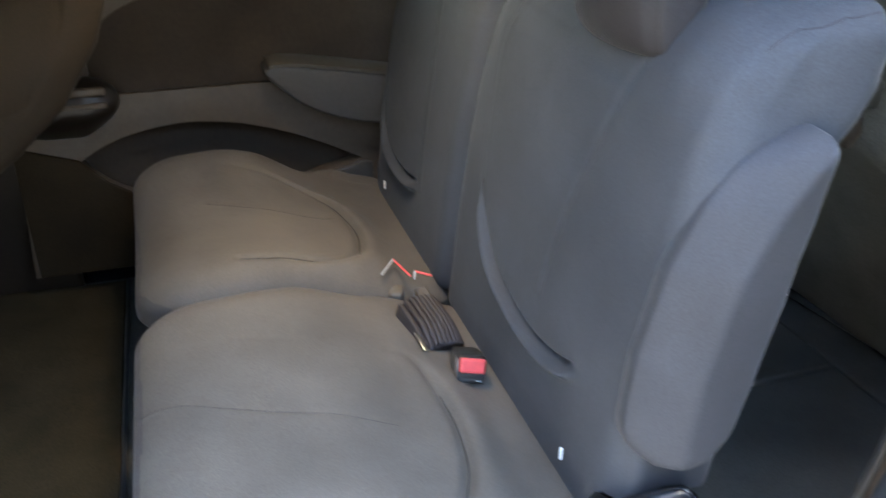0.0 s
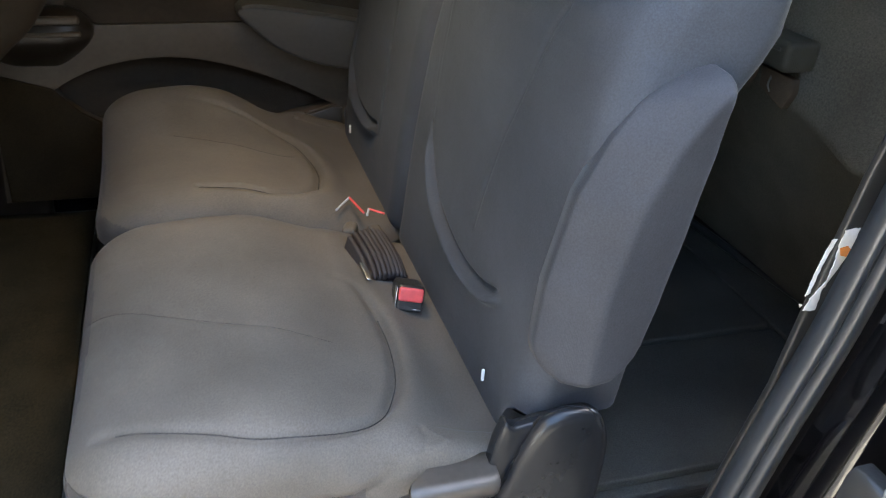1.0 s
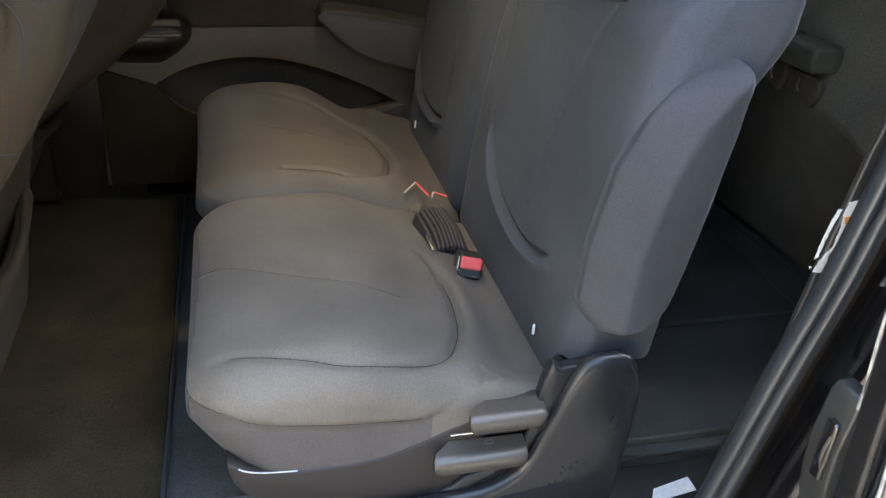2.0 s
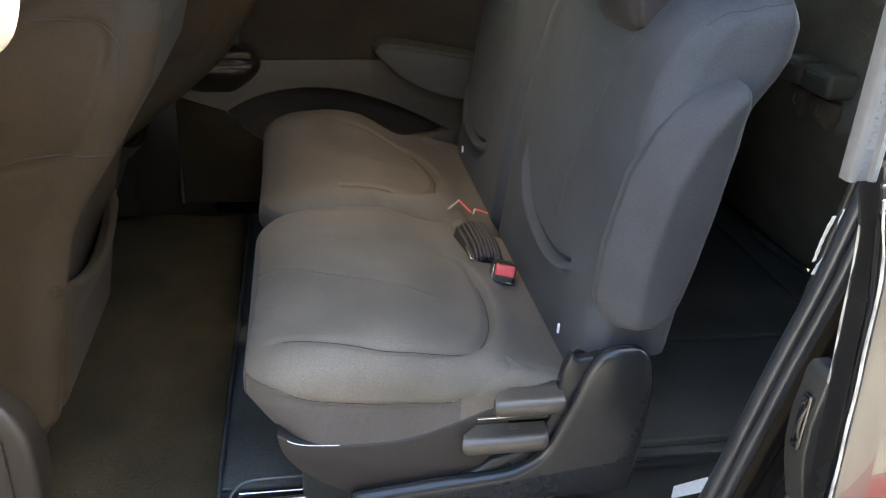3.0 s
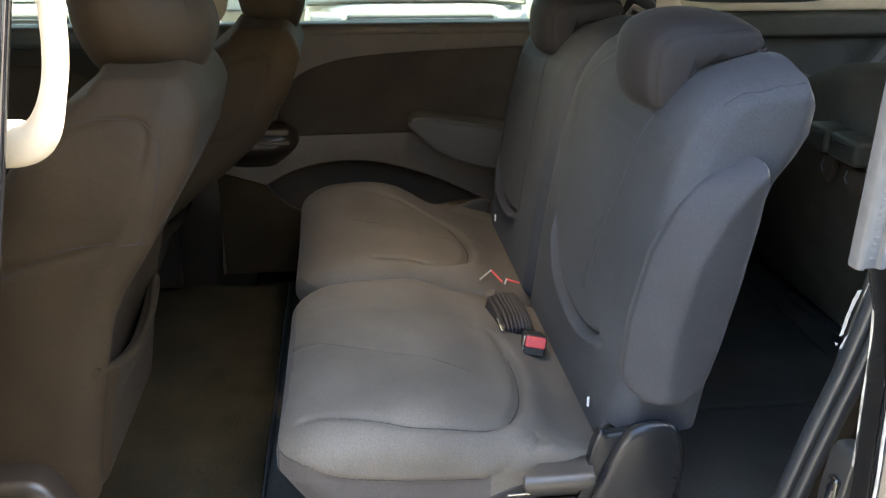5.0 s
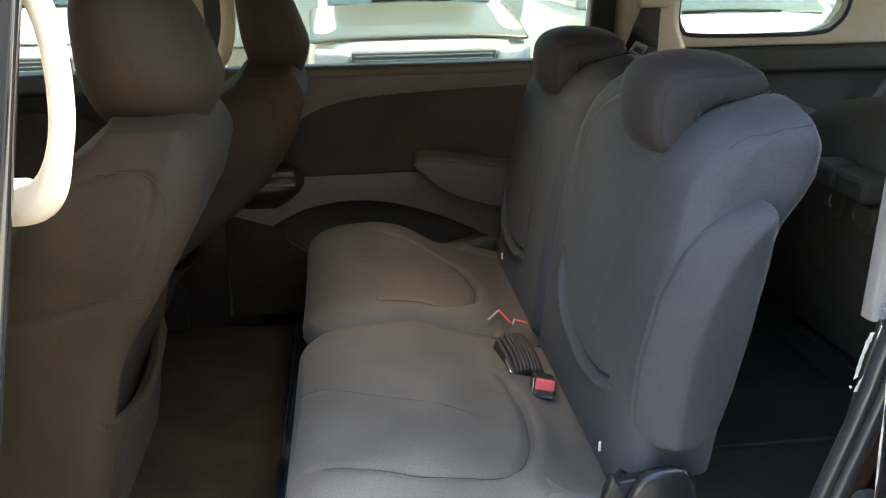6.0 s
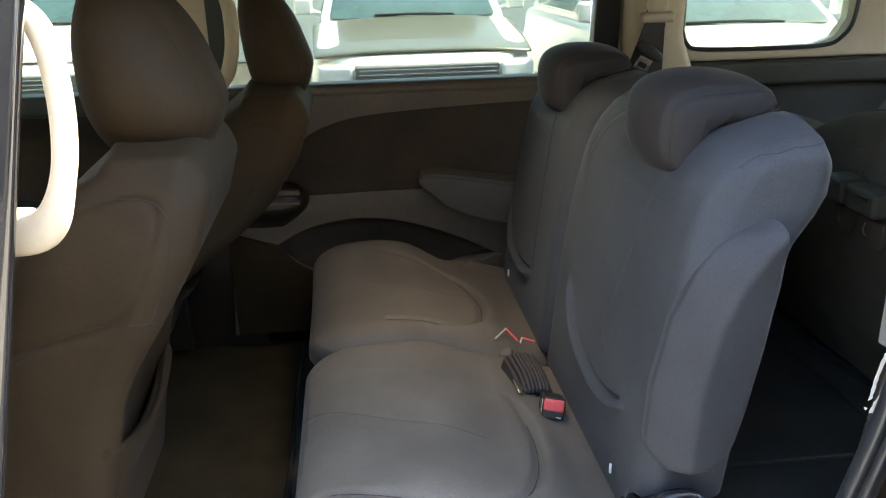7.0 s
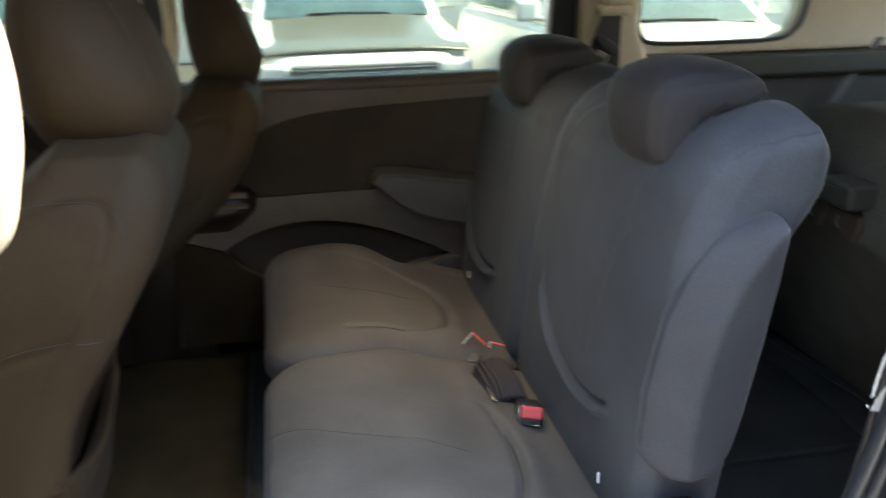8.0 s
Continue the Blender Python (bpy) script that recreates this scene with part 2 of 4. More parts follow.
def spline(points, n=12):
    """Catmull-Rom through the points."""
    P = [np.array(p, float) for p in points]
    P = [2 * P[0] - P[1]] + P + [2 * P[-1] - P[-2]]
    out = []
    for i in range(1, len(P) - 2):
        for t in np.linspace(0, 1, n, endpoint=False):
            a, b, c, d = P[i - 1], P[i], P[i + 1], P[i + 2]
            out.append(0.5 * (2 * b + (c - a) * t + (2 * a - 5 * b + 4 * c - d) * t * t + (3 * b - a - 3 * c + d) * t ** 3))
    out.append(P[-2])
    return out


def sweep(name, path, section, mat, parent=None, out=(0, -1, 0), closed=False, label=""):
    """Pulls a closed section of (sideways, outward) along a path."""
    path = [Vector(p) for p in path]
    out = Vector(out)
    N, K = len(path), len(section)
    verts, faces = [], []
    for i, p in enumerate(path):
        a = path[(i - 1) % N] if closed or i else path[i]
        b = path[(i + 1) % N] if closed or i < N - 1 else path[i]
        t = (b - a).normalized()
        side = t.cross(out).normalized()
        o = side.cross(t).normalized()
        verts += [p + side * s + o * w for s, w in section]
    for i in range(N if closed else N - 1):
        for k in range(K):
            j = (i + 1) % N
            faces.append((i * K + k, i * K + (k + 1) % K, j * K + (k + 1) % K, j * K + k))
    if not closed:
        faces += [tuple(range(K)), tuple(range((N - 1) * K, N * K))]
    ob = mesh_object(name, verts, faces, mat, parent, True, label)
    ob.data.set_sharp_from_angle(angle=radians(50))
    return ob


def ring(r, n=12, flat=1.0):
    return [(r * math.cos(2 * math.pi * k / n), r * flat * math.sin(2 * math.pi * k / n)) for k in range(n)]


def tube(name, path, r, mat, parent=None, n=10, out=(0.13, -1, 0.21), closed=False, label="", flat=1.0):
    return sweep(name, path, ring(r, n, flat), mat, parent, out, closed, label)


def dist2(a, b, line):
    """Distance of the points (a, b) from a polyline."""
    best = np.full(len(a), 1e9)
    for (x0, y0), (x1, y1) in zip(line[:-1], line[1:]):
        dx, dy = x1 - x0, y1 - y0
        t = np.clip(((a - x0) * dx + (b - y0) * dy) / max(dx * dx + dy * dy, 1e-12), 0, 1)
        best = np.minimum(best, np.hypot(a - x0 - t * dx, b - y0 - t * dy))
    return best


def step(a, lo, hi):
    t = np.clip((a - lo) / (hi - lo), 0, 1)
    return t * t * (3 - 2 * t)


def groove(a, b, line, depth, width):
    return depth * np.exp(-(dist2(a, b, line) / width) ** 2)


def seam(ob, points, r=0.0014, n=8, along=None, mat=THREAD):
    """A stitched seam that lies on the surface of ob along the points."""
    me = ob.data
    tree = BVHTree.FromPolygons([v.co for v in me.vertices], [p.vertices for p in me.polygons])
    path = []
    for p in spline(points, n):
        place = None
        if along:
            place, normal, _, _ = tree.ray_cast(Vector(p) - Vector(along) * 0.15, Vector(along))
        if place is None:
            place, normal, _, _ = tree.find_nearest(Vector(p))
        path.append(place + normal * 0.0001)
    return tube("seam", path, r, mat, ob, n=6)


# ---- the car's shell ----
FLOOR = 0.345
floor = plate("floor", [(-1.7, 0.74), (2.7, 0.74), (2.7, 2.04), (-1.7, 2.04)], 0.30, FLOOR, BOARD, axis="z", bevel=0.01)
tagged(floor, "dark carpeted floor of the car", "floor", kind="structure")
sill = plate("sill", [(-1.7, 0.46), (2.7, 0.46), (2.7, 0.738), (-1.7, 0.738)], 0.26, 0.325, PLASTIC, axis="z", bevel=0.008)
tagged(sill, "dark plastic door sill step beside the carpet", "sill", kind="structure")
edge = sweep("trim", [(-1.7, 0.736, 0.342), (0.6, 0.736, 0.342), (2.6, 0.736, 0.342)], [(-0.004, -0.004), (0.004, -0.004), (0.004, 0.004), (-0.004, 0.004)], PLASTIC)
tagged(edge, "thin glossy trim strip along the carpet edge", "trim", kind="structure")

ceiling = block("ceiling", (-1.35, 0.66, 1.66), (2.7, 2.04, 1.72), 0.025, HEADLINER, n=(10, 8, 2))
tagged(ceiling, "beige cloth headliner", "ceiling", kind="structure")

roof = block("roof", (-1.36, 0.63, 1.722), (2.74, 2.10, 1.765), 0.02, PAINT, n=(10, 8, 2))
tagged(roof, "black painted van roof", "roof", kind="structure")

# housing and lens for the added fill lamp
dome = thing("dome_lamp", "unseen lamp added on the beige headliner for warm fill", "ceiling lamp")
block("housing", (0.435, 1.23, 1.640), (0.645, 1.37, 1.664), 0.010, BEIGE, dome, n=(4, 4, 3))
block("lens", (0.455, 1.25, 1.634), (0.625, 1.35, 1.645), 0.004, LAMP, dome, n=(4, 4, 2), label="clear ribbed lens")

# far side: quarter trim behind the sliding door, with its window
QW = [(1.345, 1.30), (1.36, 1.265), (1.40, 1.245), (1.60, 1.240), (1.80, 1.243), (1.86, 1.265), (1.895, 1.32), (1.90, 1.45), (1.86, 1.56), (1.40, 1.58), (1.35, 1.54)]
quarter = plate("wall_far_rear", [(1.10, 0.30), (2.70, 0.30), (2.70, 1.205), (1.10, 1.205)], 2.02, 2.10, TRIM_OLIVE, bevel=0.008)
tagged(quarter, "dark grey quarter trim", "wall", kind="structure")
upper = plate("wall_far_upper", [(1.10, 1.206), (2.70, 1.206), (2.70, 1.66), (1.10, 1.66)], 2.02, 2.10, BEIGE, holes=[QW], bevel=0.010)
tagged(upper, "beige upper quarter trim round the side window", "wall", kind="structure")
shelf = block("trim", (1.36, 1.975, 1.13), (2.5, 2.019, 1.206), 0.016, TRIM_OLIVE, n=(8, 3, 3))
tagged(shelf, "dark sill trim under the quarter window", "trim", kind="structure")
win = thing("window_1", "tinted rear quarter window with black edge", "window", kind="structure")
plate("pane", [(1.33, 1.23), (1.91, 1.23), (1.91, 1.59), (1.33, 1.59)], 2.055, 2.059, SIDEGLASS, win, bevel=0)
sweep("window_frame", spline([(x, 2.017, z) for x, z in QW] + [(QW[0][0], 2.017, QW[0][1])], 6)[:-1], ring(0.007, 8), RUBBER, win, closed=True)

# far sliding door: trim panel, window above the belt line
door = thing("door_1", "closed far sliding door with dark moulded trim panel", "door", kind="structure")
INSERT = spline([(0.13, 0.885), (0.135, 0.97), (0.19, 1.04), (0.30, 1.085), (0.46, 1.105), (0.75, 1.118), (1.02, 1.125)], 8) + [np.array((1.05, 1.0)), np.array((1.05, 0.87)), np.array((0.5, 0.866)), np.array((0.195, 0.864))]
POCKET = spline([(0.075, 0.709), (0.138, 0.744), (0.210, 0.769), (0.313, 0.784), (0.416, 0.777), (0.521, 0.751), (0.626, 0.711), (0.752, 0.648)], 6) + spline([(0.690, 0.630), (0.625, 0.612), (0.52, 0.565), (0.35, 0.560), (0.20, 0.606), (0.145, 0.632), (0.098, 0.672)], 6)
panel = plate("trim_panel", [(-0.075, 0.42), (1.09, 0.42), (1.09, 1.165), (-0.03, 1.165)], 1.95, 2.00, TRIM, door, holes=[[tuple(p) for p in INSERT], [tuple(p) for p in POCKET]], bevel=0.005)
plate("insert", [tuple(p) for p in INSERT], 1.958, 1.985, TRIM_DARK, door, bevel=0.004, label="dark cloth insert")
plate("pocket_back", [(0.05, 0.52), (0.80, 0.52), (0.80, 0.82), (0.05, 0.82)], 2.022, 2.032, TRIM_DARK, door, bevel=0)
plate("pocket_lip", [(0.600, 0.585), (0.622, 0.607), (0.690, 0.626), (0.752, 0.645), (0.775, 0.640), (0.775, 0.575)], 1.935, 1.949, TRIM_GREY, door, bevel=0.004, label="moulded lip of the door pocket")
block("belt_rail", (-0.03, 1.946, 1.150), (1.09, 2.03, 1.192), 0.022, TRIM, door, n=(12, 5, 4))
plate("door_skin", [(-0.075, 0.34), (1.09, 0.34), (1.09, 1.17), (-0.075, 1.17)], 2.035, 2.06, PAINT, door, bevel=0.004)
plate("lower_panel", [(-0.062, 0.425), (0.45, 0.425), (0.45, 0.60), (0.20, 0.61), (0.13, 0.655), (0.075, 0.715), (-0.062, 0.76)], 1.938, 1.951, DOOR_CARPET, door, bevel=0.004)
pod = block("pull_cup", (-0.05, 1.870, 0.762), (0.188, 1.990, 0.914), (0.075, 0.055, 0.055), COVERP, door, n=(14, 6, 12),
            fn=lambda v: np.c_[v[:, 0] - 0.03 * step(0.86 - v[:, 2], 0, 0.1) * (v[:, 0] > 0.07) * (v[:, 0] - 0.07) / 0.12 * 2, v[:, 1] + 0.055 * step(0.85 - v[:, 2], 0, 0.09), v[:, 2]])
block("pull_lip", (0.02, 1.868, 0.885), (0.165, 1.885, 0.905), 0.007, TRIM, pod, n=(6, 3, 3))
block("pull_lip", (0.02, 1.868, 0.858), (0.165, 1.885, 0.870), 0.005, TRIM, pod, n=(6, 3, 3))
ARM = [tuple(p) for p in spline([(0.530, 0.884), (0.512, 0.905), (0.517, 0.919), (0.538, 0.927), (0.585, 0.926), (0.70, 0.909), (0.86, 0.882)], 5)] + [tuple(p) for p in spline([(0.86, 0.757), (0.776, 0.765), (0.706, 0.779), (0.640, 0.803), (0.590, 0.830)], 4)]
plate("armrest", ARM, 1.866, 1.952, TRIM_GREY, door, bevel=0.011, label="tapered moulded armrest")
# paler strip paints the light on the upward face of the armrest
sweep("arm_pad", [(x, 1.908, z) for x, z in ARM[12:31]], [(0.005, -0.046), (-0.004, -0.049), (-0.005, 0.0), (-0.004, 0.049), (0.005, 0.046)], PALE_TRIM, door, label="top of the armrest, its light painted as a paler strip")
plate("pane", [(-0.02, 1.16), (1.06, 1.16), (1.06, 1.62), (-0.02, 1.62)], 2.035, 2.039, SIDEGLASS, door, bevel=0)
plate("rear_frame", [(1.055, 1.165), (1.135, 1.165), (1.145, 1.655), (1.075, 1.655)], 1.985, 2.045, PLASTIC, door, bevel=0.008)
block("top_frame", (-0.06, 1.97, 1.60), (1.10, 2.05, 1.67), 0.02, PLASTIC, door, n=(8, 4, 4))

# far belt pillar, beige, with its seat belt
pillar = block("pillar_far_rear", (1.15, 1.965, 1.17), (1.335, 2.03, 1.66), 0.03, BEIGE, n=(8, 4, 14),
               fn=lambda v: np.c_[v[:, 0] + 0.04 * step(1.30 - v[:, 2], 0, 0.13) * (v[:, 0] > 1.25), v[:, 1] - 0.03 * step(v[:, 2], 1.3, 1.6), v[:, 2]])
tagged(pillar, "beige plastic pillar trim", "pillar", kind="structure")
belt = thing("seat_belt", "dark seat belt hanging at the beige pillar", "seat belt")
plate("strap", [(1.205, 1.10), (1.262, 1.10), (1.262, 1.37), (1.205, 1.37)], 1.950, 1.953, WEB, belt, bevel=0)
plate("strap", [(1.15, 1.20), (1.23, 1.17), (1.262, 1.33), (1.20, 1.335)], 1.944, 1.947, WEB, belt, bevel=0)
block("guide", (1.185, 1.925, 1.335), (1.285, 1.962, 1.365), 0.012, BEIGE, belt, n=(6, 4, 4), label="beige belt guide")
block("guide_cover", (1.205, 1.928, 1.36), (1.268, 1.966, 1.47), 0.016, BEIGE, belt, n=(5, 4, 8), label="beige height adjuster cover")
plate("tongue", [(1.172, 1.272), (1.185, 1.288), (1.234, 1.262), (1.257, 1.240), (1.244, 1.220), (1.210, 1.232)], 1.926, 1.943, PLASTIC, belt, bevel=0.005, label="black belt tongue sleeve")
plate("tongue_blade", [(1.165, 1.212), (1.208, 1.190), (1.225, 1.226), (1.187, 1.244)], 1.931, 1.934, STEEL, belt, bevel=0.001, holes=[[(1.180, 1.213), (1.202, 1.202), (1.208, 1.214), (1.186, 1.225)]], label="bright steel tongue")

# far front: B-pillar, its grab handle, front door
bpillar = block("pillar_far_front", (-0.17, 1.97, 0.95), (-0.022, 2.05, 1.66), 0.03, BEIGE, n=(6, 5, 16))
tagged(bpillar, "beige centre pillar trim on the far side", "pillar", kind="structure")
lower_pillar = plate("pillar_far_lower", [(-0.26, 0.30), (0.02, 0.30), (0.02, 0.948), (-0.26, 0.948)], 2.003, 2.032, COVERP, bevel=0.012)
tagged(lower_pillar, "dark lower trim of the far centre pillar", "pillar", kind="structure")
front_door = thing("door_2", "closed far front door with dark insert panel", "door", kind="structure")
FI = [tuple(p) for p in spline([(-0.95, 1.02), (-0.85, 1.07), (-0.6, 1.085), (-0.42, 1.06), (-0.32, 0.98), (-0.28, 0.90)], 6)] + [(-0.5, 0.885), (-0.95, 0.90)]
plate("trim_panel", [(-1.35, 0.38), (-0.21, 0.38), (-0.21, 1.165), (-1.35, 1.165)], 1.95, 2.0, COVERP, front_door, bevel=0.006, holes=[FI])
plate("insert", FI, 1.962, 1.985, TRIM_DARK, front_door, bevel=0.003)
block("armrest", (-0.98, 1.87, 0.82), (-0.36, 1.955, 0.875), 0.02, TRIM_GREY, front_door, n=(8, 5, 4))
block("belt_rail", (-1.35, 1.93, 1.13), (-0.21, 2.03, 1.19), 0.02, TRIM_BLUE, front_door, n=(8, 5, 4))
plate("pane", [(-1.2, 1.16), (-0.21, 1.16), (-0.21, 1.62), (-0.7, 1.62)], 2.035, 2.039, SIDEGLASS, front_door, bevel=0)
plate("door_skin", [(-1.35, 0.34), (-0.21, 0.34), (-0.21, 1.17), (-1.35, 1.17)], 2.035, 2.06, PAINT, front_door, bevel=0.004)


def grab_handle(name, x, y, z0, z1, reach, label):
    """A C-shaped grab handle on a pillar, closed at the ends by broad feet."""
    h = thing(name, label, "grab handle")
    zs = z1 - z0
    path = spline([(x - 0.06, y, z0 + 0.012), (x + reach * 0.35, y - 0.02, z0 + 0.02), (x + reach * 0.85, y - 0.03, z0 + 0.28 * zs), (x + reach, y - 0.03, z0 + 0.55 * zs), (x + reach * 0.9, y - 0.03, z0 + 0.8 * zs), (x + reach * 0.5, y - 0.02, z1 - 0.03), (x - 0.02, y, z1)], 8)
    return h, path


hn, pth = grab_handle("grab_handle", -0.065, 0.515, 1.225, 1.53, 0.074, "cream plastic grab handle on the near centre pillar")
n_p = len(pth)
verts, faces = [], []
K = 14
for i, p in enumerate(pth):
    a, b = pth[max(i - 1, 0)], pth[min(i + 1, n_p - 1)]
    t = Vector(b - a).normalized()
    side = t.cross(Vector((0, -1, 0))).normalized()
    o = side.cross(t).normalized()
    s = i / (n_p - 1)
    w = 0.0145 + 0.014 * (1 - step(np.array([s]), 0.05, 0.35)[0]) + 0.006 * step(np.array([s]), 0.75, 1.0)[0]
    verts += [Vector(p) + side * (w * math.cos(2 * math.pi * k / K)) + o * (0.014 * math.sin(2 * math.pi * k / K)) for k in range(K)]
for i in range(n_p - 1):
    for k in range(K):
        faces.append((i * K + k, i * K + (k + 1) % K, (i + 1) * K + (k + 1) % K, (i + 1) * K + k))
faces += [tuple(range(K)), tuple(range((n_p - 1) * K, n_p * K))]
mesh_object("grip", verts, faces, BEIGE, hn)
block("end_cap", (-0.115, 0.512, 1.212), (-0.055, 0.545, 1.262), 0.012, BEIGE, hn, n=(5, 4, 5))
hf, pth = grab_handle("grab_handle", -0.050, 1.955, 1.195, 1.50, 0.064, "beige plastic grab handle on the far centre pillar")
tube("grip", pth, 0.020, BEIGE, hf, n=12, flat=0.8)
plate("backing", [(-0.058, 1.235), (-0.012, 1.25), (-0.004, 1.36), (-0.02, 1.44), (-0.058, 1.46)], 1.964, 1.968, PLASTIC, hf, bevel=0)

# near side: pillar, rear quarter, roof rail
near_pillar = plate("pillar_near", [(-0.40, 0.26), (-0.295, 0.26), (-0.215, 0.92), (-0.140, 1.20), (-0.052, 1.50), (-0.02, 1.66), (-0.18, 1.66), (-0.28, 1.2), (-0.37, 0.9)], 0.512, 0.60, BEIGE, bevel=0.012)
tagged(near_pillar, "beige centre pillar at the door opening", "pillar", kind="structure")
outer_pillar = plate("pillar_near_outer", [(-0.42, 0.26), (-0.285, 0.26), (-0.130, 0.92), (-0.057, 1.24), (0.008, 1.53), (0.03, 1.63), (-0.22, 1.63), (-0.32, 1.2), (-0.41, 0.9)], 0.440, 0.462, PAINT, bevel=0.008)
tagged(outer_pillar, "glossy black outer centre pillar", "pillar", kind="structure")
near_quarter = plate("wall_near_rear", [(0.935, 0.26), (2.70, 0.26), (2.70, 1.70), (1.16, 1.70), (1.175, 1.30), (1.125, 0.98), (1.068, 0.747), (1.005, 0.471)], 0.505, 0.535, TRIM_DARK, bevel=0.01)
tagged(near_quarter, "dark rear quarter trim beside the door opening", "wall", kind="structure")
body_side = plate("wall_near_body", [(1.00, 0.26), (2.70, 0.26), (2.70, 1.70), (1.21, 1.70), (1.225, 1.30), (1.165, 0.98), (1.10, 0.747), (1.03, 0.471)], 0.40, 0.50, PAINT, bevel=0.015)
tagged(body_side, "glossy black body side behind the door opening", "wall", kind="structure")
rail = block("roof_rail", (-1.35, 0.61, 1.635), (2.7, 0.70, 1.735), 0.03, PAINT, n=(8, 4, 4))
tagged(rail, "black roof rail above the door opening", "rail", kind="structure")
near_front = plate("wall_near_front", [(-1.7, 0.26), (-0.36, 0.26), (-0.36, 0.9), (-0.33, 1.15), (-1.7, 1.15)], 0.44, 0.56, PAINT, bevel=0.02)
tagged(near_front, "closed near front door", "wall", kind="structure")
front_wall = plate("wall_front", [(0.44, 0.26), (2.10, 0.26), (2.10, 1.10), (0.44, 1.10)], -1.75, -1.70, PLASTIC, axis="x", bevel=0.01)
tagged(front_wall, "dark bulkhead and dashboard", "wall", kind="structure")
near_window = plate("window_2", [(-1.66, 1.16), (-0.38, 1.16), (-0.30, 1.63), (-1.32, 1.63)], 0.50, 0.504, SIDEGLASS, bevel=0)
tagged(near_window, "tinted window of the near front door", "window", kind="structure")
windscreen = mesh_object("window_3", [(-1.74, 0.46, 1.08), (-1.74, 2.08, 1.08), (-1.36, 2.02, 1.69), (-1.36, 0.52, 1.69), (-1.745, 0.46, 1.085), (-1.745, 2.08, 1.085), (-1.365, 2.02, 1.695), (-1.365, 0.52, 1.695)], [(0, 1, 2, 3), (7, 6, 5, 4), (0, 4, 5, 1), (1, 5, 6, 2), (2, 6, 7, 3), (3, 7, 4, 0)], CLEARGLASS, smooth=False)
tagged(windscreen, "raked front windscreen", "window", kind="structure")
rear_wall = plate("wall_rear", [(0.44, 0.26), (2.10, 0.26), (2.10, 1.72), (0.44, 1.72)], 2.70, 2.76, TRIM_DARK, axis="x", bevel=0.01, holes=[[(0.7, 1.2), (1.84, 1.2), (1.78, 1.6), (0.76, 1.6)]])
tagged(rear_wall, "dark tailgate trim with the rear window opening", "wall", kind="structure")

seal_path = spline([(0.30, 0.492, 0.335), (0.80, 0.492, 0.340), (0.918, 0.485, 0.385), (0.948, 0.472, 0.471), (1.008, 0.464, 0.747), (1.055, 0.459, 0.955), (1.106, 0.470, 1.25), (1.11, 0.530, 1.50), (1.06, 0.610, 1.615), (0.85, 0.63, 1.64), (0.40, 0.63, 1.64), (0.04, 0.62, 1.62), (-0.045, 0.535, 1.53), (-0.110, 0.495, 1.24), (-0.178, 0.492, 0.92), (-0.245, 0.492, 0.45), (-0.22, 0.492, 0.36), (-0.08, 0.492, 0.335)], 8)[:-1]
SEC = [(-0.012, -0.014), (-0.0135, 0.004), (-0.011, 0.012), (-0.007, 0.018), (-0.003, 0.0205), (0.001, 0.0205), (0.005, 0.0165), (0.0075, 0.012), (0.010, 0.0165), (0.014, 0.0205), (0.018, 0.0215), (0.024, 0.018), (0.031, 0.010), (0.036, -0.014)]
seal = sweep("weatherstrip", seal_path, SEC, RUBBER, out=(-0.55, -1, 0.2), closed=True)
tagged(seal, "black ribbed rubber weatherstrip round the door opening", "weatherstrip", kind="structure")

flange = plate("trim", [(1.002, 0.500), (1.030, 0.618), (1.066, 0.756), (1.085, 0.900), (1.108, 1.050), (1.150, 1.250), (1.165, 1.600), (1.230, 1.600), (1.210, 1.250), (1.160, 0.950), (1.090, 0.700), (1.030, 0.500)], 0.529, 0.541, PLASTIC, bevel=0.004)
tagged(flange, "black body flange beside the weatherstrip", "trim", kind="structure")
sticker = thing("torn_sticker", "torn white sticker with an orange patch on the door flange", "sticker")
rng = random.Random(4)
def ragged(points, amount=0.004):
    out = []
    for (a, b), (c, d) in zip(points, points[1:] + points[:1]):
        for k in range(5):
            t = k / 5
            out.append((a + (c - a) * t + rng.uniform(-amount, amount), b + (d - b) * t + rng.uniform(-amount, amount)))
    return out
plate("paper", ragged([(1.098, 0.987), (1.119, 0.988), (1.116, 0.965), (1.112, 0.949), (1.100, 0.922), (1.092, 0.903), (1.092, 0.875), (1.074, 0.877), (1.079, 0.894), (1.095, 0.918), (1.097, 0.943), (1.096, 0.966)], 0.0010), 0.5275, 0.5285, WHITE, sticker, bevel=0)
plate("paper", ragged([(1.083, 0.975), (1.091, 0.976), (1.084, 0.958), (1.078, 0.926), (1.075, 0.902), (1.070, 0.899), (1.072, 0.929), (1.077, 0.953)], 0.0010), 0.5275, 0.5285, WHITE, sticker, bevel=0)
plate("paper", [(1.064, 0.888), (1.070, 0.886), (1.067, 0.882)], 0.5275, 0.5285, WHITE, sticker, bevel=0)
plate("print", [(1.097, 0.963), (1.108, 0.965), (1.113, 0.960), (1.110, 0.950), (1.101, 0.953)], 0.5260, 0.5270, ORANGE, sticker, bevel=0, label="orange printed patch")

